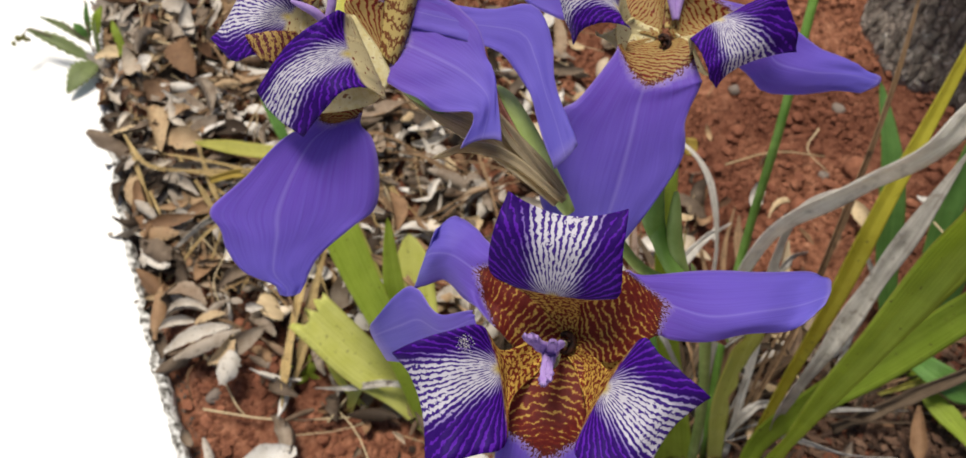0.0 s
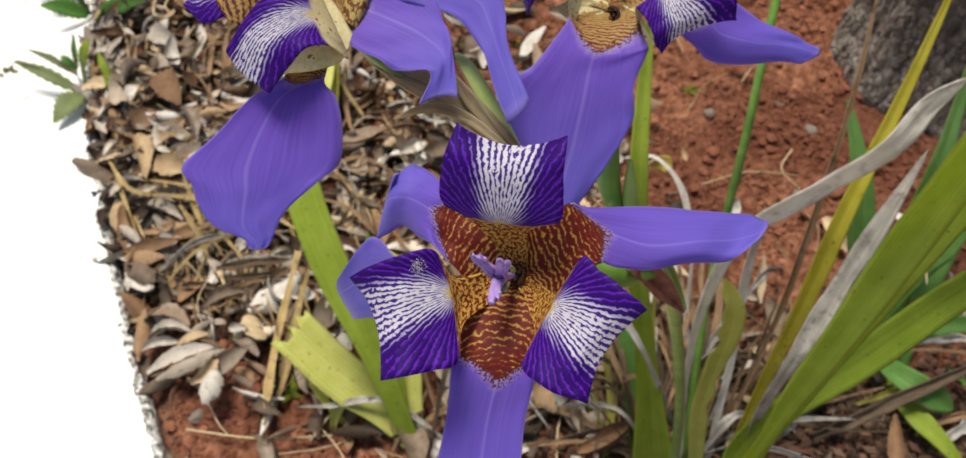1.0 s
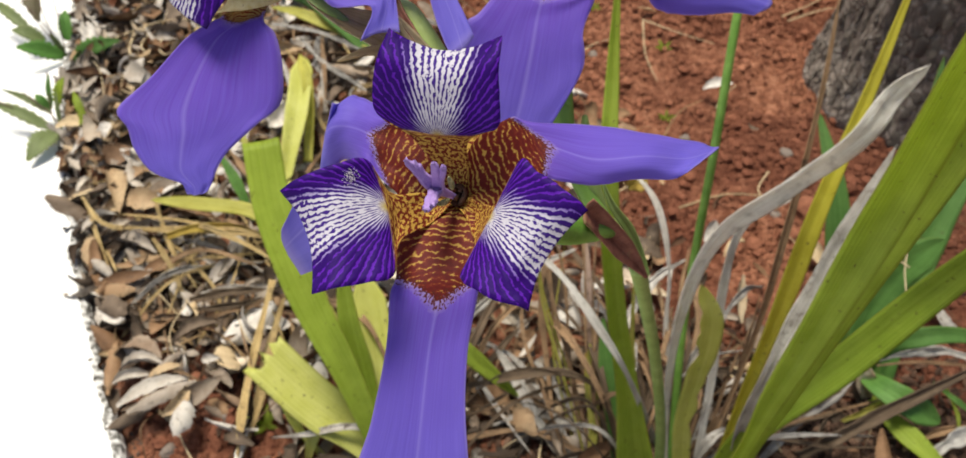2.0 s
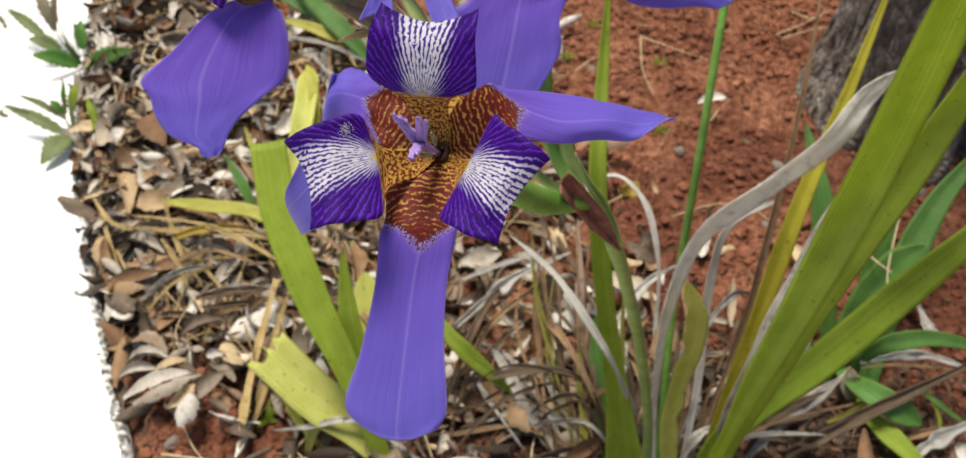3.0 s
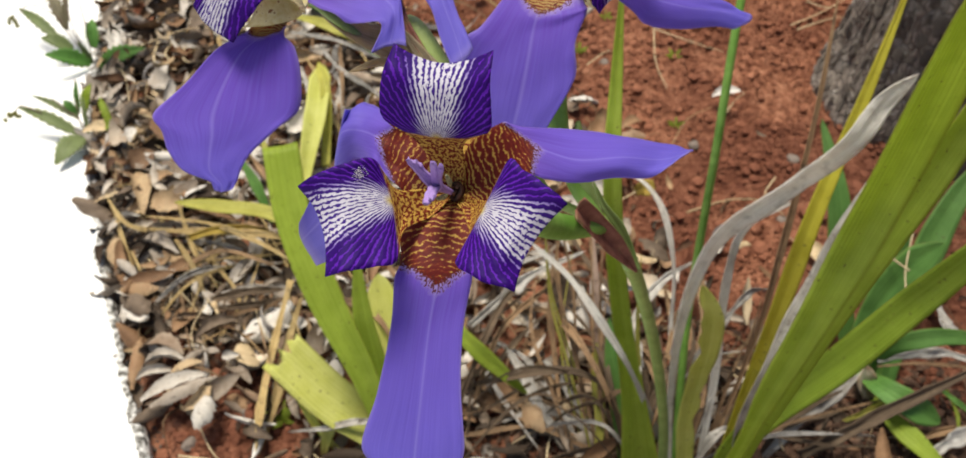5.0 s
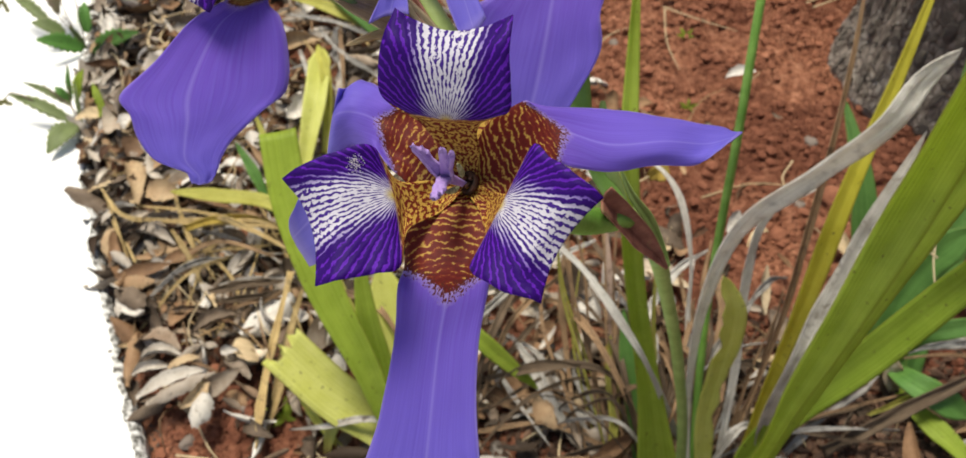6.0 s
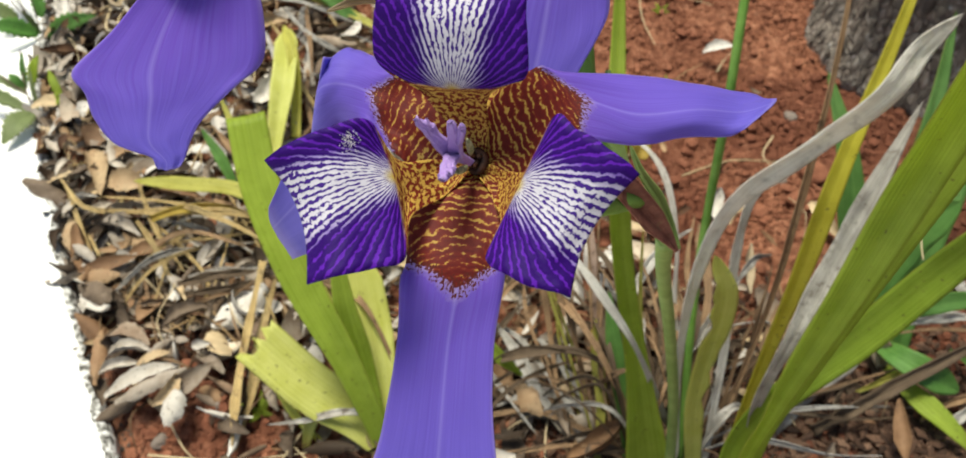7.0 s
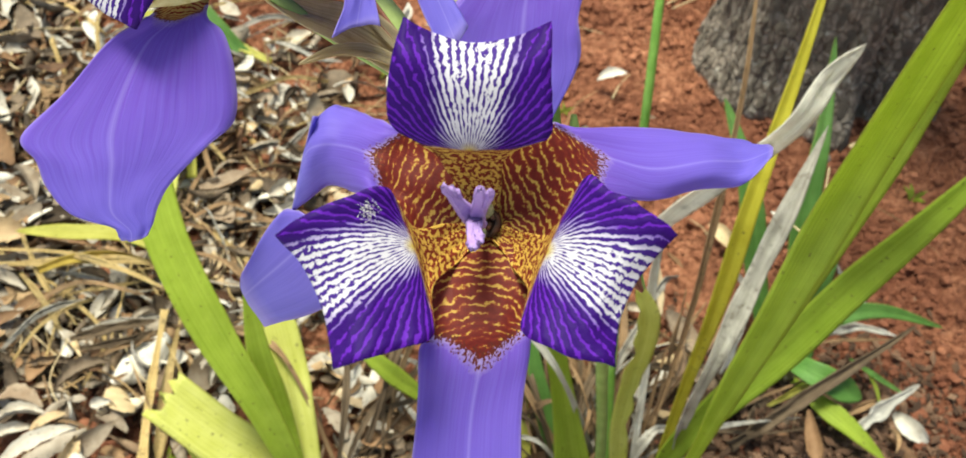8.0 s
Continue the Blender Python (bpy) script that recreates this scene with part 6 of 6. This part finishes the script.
# ---- withered straps round the clumps ----
for k in range(88):
    plant = rnd.choice((plant_middle, plant_middle, plant_middle, plant_middle, plant_left))
    bx, by = {plant_middle: (0.21, 0.34), plant_right: (0.27, 0.33), plant_left: (0.0, 0.36)}[plant]
    bx, by = bx + rnd.uniform(-0.03, 0.03), by + rnd.uniform(-0.02, 0.03)
    a, L = rnd.uniform(0.1, 3.05), rnd.uniform(0.07, 0.27)
    d = Vector((math.cos(a), math.sin(a), 0))
    s = Vector((-d.y, d.x, 0)) * rnd.uniform(-0.3, 0.3) * L
    top = rnd.uniform(0.01, 0.11)
    p = Vector((bx, by, 0.004))
    pts = [p, p + d * L * 0.4 + s * 0.3 + Vector((0, 0, top)), p + d * L * 0.75 + s + Vector((0, 0, top * 0.7)), p + d * L + s * 1.3 + Vector((0, 0, 0.012))]
    blade(plant, "dry_leaf", pts, rnd.uniform(0.003, 0.013), rnd.choice((M_DRY, M_DRY_BROWN, M_DRY_BROWN, M_DRY_DARK, M_DRY_DARK, M_DRY_DARK)), turn=rnd.uniform(-40, 40), fold=0.5)

# ---- long dry straps lying on the litter ----
for k in range(110):
    x, y = rnd.uniform(-0.36, 0.04), rnd.uniform(0.45, 1.1)
    a, L = rnd.uniform(0, 6.3), rnd.uniform(0.07, 0.2)
    d = Vector((math.cos(a), math.sin(a), 0))
    s = Vector((-d.y, d.x, 0)) * rnd.uniform(-0.35, 0.35) * L
    p = Vector((x, y, 0.022))
    pts = [p - d * L / 2, p - d * L / 6 + s * 0.6 + Vector((0, 0, rnd.uniform(0, 0.025))), p + d * L / 6 + s, p + d * L / 2 + s * 0.4]
    if min(q.x - edge_x(q.y) for q in pts) < 0.01:
        continue
    strap = thing("dry_strap", p, "long withered leaf strap lying on the litter", "leaf", "withered straps")
    blade(strap, "blade", [q - p for q in pts], 0.003 + 0.008 * rnd.random() ** 2, rnd.choice((M_DRY, M_DRY_BROWN, M_DRY_BROWN, M_DRY_YELLOW)), turn=rnd.uniform(-30, 30), fold=0.5)

# ---- stones ----
def stone(x, y, r, mat, label):
    bm = bmesh.new()
    bmesh.ops.create_icosphere(bm, subdivisions=3, radius=r)
    o = Vector((x * 50, y * 50, r))
    for v in bm.verts:
        n = v.co.normalized()
        v.co *= 1 + 0.35 * noise.noise(n * 1.2 + o) + 0.1 * noise.noise(n * 4 + o)
        v.co.z *= 0.7
    ob = link_mesh("stone", bm, mat)
    ob.location = (x, y, ground_height(x, y) + r * 0.35)
    tagged(ob, label, "stone", "stones in the earth")


for x, y, r in ((0.1, 0.403, 0.007), (0.085, 0.39, 0.005), (0.125, 0.415, 0.005), (-0.255, 0.40, 0.008), (0.34, 0.80, 0.007), (0.46, 0.76, 0.008), (0.33, 0.62, 0.008), (-0.2, 0.43, 0.005), (0.245, 0.98, 0.007), (0.62, 0.7, 0.01), (0.42, 0.66, 0.006), (-0.37, 0.67, 0.007)):
    stone(x, y, r, M_STONE, "small pale rounded stone in red earth")
for x, y, r in ((0.054, 0.374, 0.011), (-0.41, 0.705, 0.014)):
    stone(x, y, r, M_BARK, "small dark stone among dry leaves")
for x, y, r in ((0.46, 0.665, 0.016), (0.43, 0.63, 0.012), (0.385, 0.62, 0.010), (0.57, 0.66, 0.013)):
    stone(x, y, r, M_CLOD, "crumbling lump of red earth")

# ---- seedlings ----
for x, y, h in ((0.325, 0.845, 0.012), (0.345, 0.98, 0.014), (0.21, 1.0, 0.013), (-0.16, 0.42, 0.018), (0.26, 1.08, 0.012), (0.11, 0.93, 0.014), (0.7, 0.62, 0.016), (0.4, 1.16, 0.012), (-0.3, 1.1, 0.016)):
    sprout = thing("seedling", (0, 0, 0), "tiny green seedling in the red earth", "seedling", "seedlings")
    z = ground_height(x, y)
    for k in range(5):
        a = k * 1.4 + x * 30
        lance(sprout, (x, y, z), (x + math.cos(a) * h, y + math.sin(a) * h, z + h * 0.8), h * 0.4, M_LEAF, sag=0.002)

# ---- dry grass stalks on the bare earth ----
for pts in (
    ((0.527, 1.032, 0.006), (0.576, 1.057, 0.006), (0.629, 1.092, 0.006)),
    ((0.533, 1.021, 0.006), (0.59, 1.043, 0.006), (0.628, 1.044, 0.006)),
    ((0.324, 1.043, 0.006), (0.369, 1.009, 0.006), (0.416, 0.978, 0.006)),
    ((0.325, 1.038, 0.006), (0.316, 0.965, 0.006), (0.322, 0.905, 0.006)),
    ((0.389, 0.845, 0.006), (0.407, 0.87, 0.006), (0.426, 0.888, 0.006)),
    ((0.427, 0.725, 0.006), (0.407, 0.694, 0.006), (0.422, 0.661, 0.006)),
    ((0.217, 0.965, 0.006), (0.247, 0.992, 0.006), (0.272, 1.001, 0.006)),
    ((0.566, 1.089, 0.006), (0.589, 1.071, 0.006), (0.61, 1.076, 0.006)),
):
    foot = Vector(pts[0])
    stem = thing("grass_stalk", foot, "thin dry grass stalk on the red earth", "grass", "dry grass stalks")
    stalk(stem, "stem", [Vector(p) - foot for p in pts], 0.0011, M_STRAW, taper=0.4)

# ---- single fallen leaves lying on top ----
kinds = []
for k in range(7):
    bm = bmesh.new()
    L = 0.05 + 0.004 * k
    curled_leaf(bm, Vector((0, 0, 0.006)), L, L * (0.3 + 0.05 * k), 0.0, 0.5 + 0.25 * k, 0.0, rnd, 12)
    me = bpy.data.meshes.new("fallen_leaf")
    bm.to_mesh(me)
    bm.free()
    me.materials.append(M_FALLEN)
    me.polygons.foreach_set("use_smooth", [True] * len(me.polygons))
    kinds.append(me)


def fallen(x, y):
    if x - edge_x(y) < 0.015 or x > 0.3:
        return False
    ob = new("fallen_leaf", rnd.choice(kinds))
    ob.location = (x, y, ground_height(x, y) + 0.02)
    ob.rotation_euler = (rnd.uniform(-0.6, 0.6), rnd.uniform(-0.5, 0.5), rnd.uniform(0, 6.3))
    s = rnd.uniform(0.5, 0.95)
    ob.scale = (s, s, s)
    tagged(ob, "dry curled grey-brown leaf lying on the litter", "leaf", "fallen leaves")
    return True


scatter(250, fallen)

# ---- larger leaves and straws that lie on top ----
TONES = {}


def laid_tone(tone):
    """One material for each tone of dry leaf."""
    if tone not in TONES:
        def fixed(nt):
            v = nt.nodes.new("ShaderNodeValue")
            v.outputs[0].default_value = tone
            return v.outputs[0]
        TONES[tone] = litter_material("laid_leaf", fixed)
    return TONES[tone]


def laid_leaf(x, y, length, yaw, share, tone, curl):
    """A large curled leaf; share: its width by its length."""
    bm = bmesh.new()
    curled_leaf(bm, Vector((0, 0, 0)), length, length * share * 1.25, yaw, curl, 0.0, rnd, 14)
    low = min(v.co.z for v in bm.verts)
    for v in bm.verts:
        v.co.z -= low * 0.85
    ob = link_mesh("fallen_leaf", bm, laid_tone(tone))
    ob.location = (x, y, ground_height(x, y) + 0.034)
    words = "dark brown" if tone < 0.35 else "tan" if tone < 0.58 else "pale grey"
    tagged(ob, "large " + words + " dry leaf curled on the litter", "leaf", "fallen leaves")


def laid_straw(radius, *pts):
    foot = Vector(pts[0])
    stem = thing("straw_stalk", foot, "long bent straw stalk lying on dry leaves", "straw", "straw stalks")
    stalk(stem, "stem", [Vector(p) - foot for p in pts], radius, M_STRAW, taper=0.6)


laid_leaf(-0.257, 0.438, 0.073, 0.46, 0.26, 0.62, 0.9)
laid_leaf(-0.231, 0.412, 0.044, 1.43, 0.60, 0.85, 1.6)
laid_leaf(-0.237, 0.428, 0.042, 1.02, 0.42, 0.80, 1.5)
laid_leaf(-0.284, 0.478, 0.052, 0.07, 0.36, 0.74, 1.7)
laid_leaf(-0.260, 0.470, 0.034, 0.38, 0.40, 0.80, 1.4)
laid_leaf(-0.268, 0.448, 0.075, 0.40, 0.20, 0.78, 0.8)
laid_leaf(-0.323, 0.483, 0.068, 1.63, 0.40, 0.50, 0.8)
laid_leaf(-0.290, 0.498, 0.054, -0.21, 0.42, 0.48, 1.4)
laid_leaf(-0.234, 0.513, 0.057, 0.43, 0.40, 0.36, 1.3)
laid_leaf(-0.331, 0.547, 0.047, -0.57, 0.70, 0.33, 1.2)
laid_leaf(-0.327, 0.590, 0.061, 0.23, 0.24, 0.30, 0.5)
laid_leaf(-0.333, 0.574, 0.045, 0.00, 0.30, 0.60, 0.6)
laid_leaf(-0.329, 0.709, 0.050, -0.20, 0.50, 0.70, 1.2)
laid_leaf(-0.404, 0.872, 0.047, 0.98, 0.70, 0.52, 1.5)
laid_leaf(-0.377, 0.789, 0.043, 1.23, 0.70, 0.28, 0.7)
laid_leaf(-0.347, 0.753, 0.045, 0.74, 0.40, 0.60, 1.3)
laid_leaf(-0.271, 0.693, 0.060, -0.36, 0.50, 0.30, 1.0)
laid_leaf(-0.318, 0.452, 0.040, -1.05, 0.50, 0.26, 0.6)
laid_leaf(-0.291, 0.462, 0.049, 0.17, 0.35, 0.75, 1.8)
laid_leaf(-0.259, 0.479, 0.047, 0.84, 0.30, 0.55, 1.6)
laid_leaf(-0.353, 0.840, 0.075, -1.07, 0.40, 0.30, 1.2)
laid_leaf(-0.363, 0.732, 0.079, -1.21, 0.35, 0.72, 1.0)
laid_leaf(-0.325, 0.643, 0.058, -0.44, 0.40, 0.65, 1.4)
laid_leaf(-0.290, 0.613, 0.041, 0.30, 0.35, 0.40, 0.9)
laid_leaf(-0.376, 0.642, 0.062, -1.17, 0.40, 0.70, 1.1)
laid_leaf(-0.357, 0.608, 0.044, -0.75, 0.50, 0.66, 1.3)
laid_leaf(-0.292, 0.794, 0.046, 0.20, 0.40, 0.70, 1.6)
laid_leaf(-0.381, 0.938, 0.059, -0.69, 0.40, 0.66, 1.6)
laid_leaf(-0.313, 0.779, 0.065, -1.09, 0.40, 0.45, 1.0)
laid_leaf(0.095, 0.393, 0.046, -1.18, 0.40, 0.60, 1.4)
laid_leaf(0.127, 0.371, 0.039, -1.49, 0.50, 0.42, 1.2)
laid_leaf(-0.002, 0.427, 0.044, -1.08, 0.40, 0.55, 1.4)
laid_leaf(0.024, 0.404, 0.045, -0.79, 0.40, 0.40, 1.2)
laid_leaf(-0.074, 0.604, 0.055, -1.35, 0.40, 0.40, 0.9)
laid_straw(0.0012, (-0.454, 1.033, 0.020), (-0.408, 1.047, 0.030), (-0.357, 1.069, 0.030), (-0.276, 1.073, 0.020))
laid_straw(0.0016, (-0.460, 0.929, 0.020), (-0.399, 0.880, 0.030), (-0.329, 0.867, 0.030), (-0.268, 0.889, 0.020))
laid_straw(0.0018, (-0.412, 1.053, 0.020), (-0.402, 0.995, 0.030), (-0.370, 0.977, 0.020))
laid_straw(0.0016, (-0.389, 1.054, 0.020), (-0.389, 1.008, 0.030), (-0.363, 0.988, 0.020))
laid_straw(0.0016, (-0.366, 1.057, 0.020), (-0.362, 0.999, 0.030), (-0.336, 0.989, 0.020))
laid_straw(0.0014, (-0.448, 0.863, 0.020), (-0.368, 0.798, 0.020), (-0.279, 0.747, 0.020))
laid_straw(0.0008, (-0.253, 0.561, 0.030), (-0.264, 0.511, 0.030), (-0.231, 0.453, 0.020))
laid_straw(0.0008, (-0.207, 0.566, 0.020), (-0.183, 0.507, 0.030), (-0.149, 0.480, 0.020))
laid_straw(0.001, (-0.244, 0.413, 0.015), (-0.227, 0.384, 0.015), (-0.217, 0.373, 0.010))
laid_straw(0.0008, (-0.091, 0.508, 0.020), (-0.061, 0.468, 0.030), (-0.035, 0.443, 0.020))

# ---- dark grit along the slab's edge ----
verts, faces = [], []
for k in range(1200):
    y = rnd.uniform(0.25, 1.3)
    x = edge_x(y) + max(0.001, rnd.gauss(0.006, 0.005))
    r = 0.0006 + 0.0024 * rnd.random() ** 3
    z = 0.006 if x < edge_x(y) else ground_height(x, y)
    n0 = len(verts)
    for v in base_v:
        q = v * r * rnd.uniform(0.6, 1.3)
        verts.append((x + q.x, y + q.y, z + r * 0.3 + q.z * 0.7))
    faces += [[n0 + i for i in f] for f in base_f]
me = bpy.data.meshes.new("grit")
me.from_pydata(verts, [], faces)
me.materials.append(M_GRIT)
tagged(new("grit", me), "dark grit gathered along the slab's edge", "grit", kind="stuff")
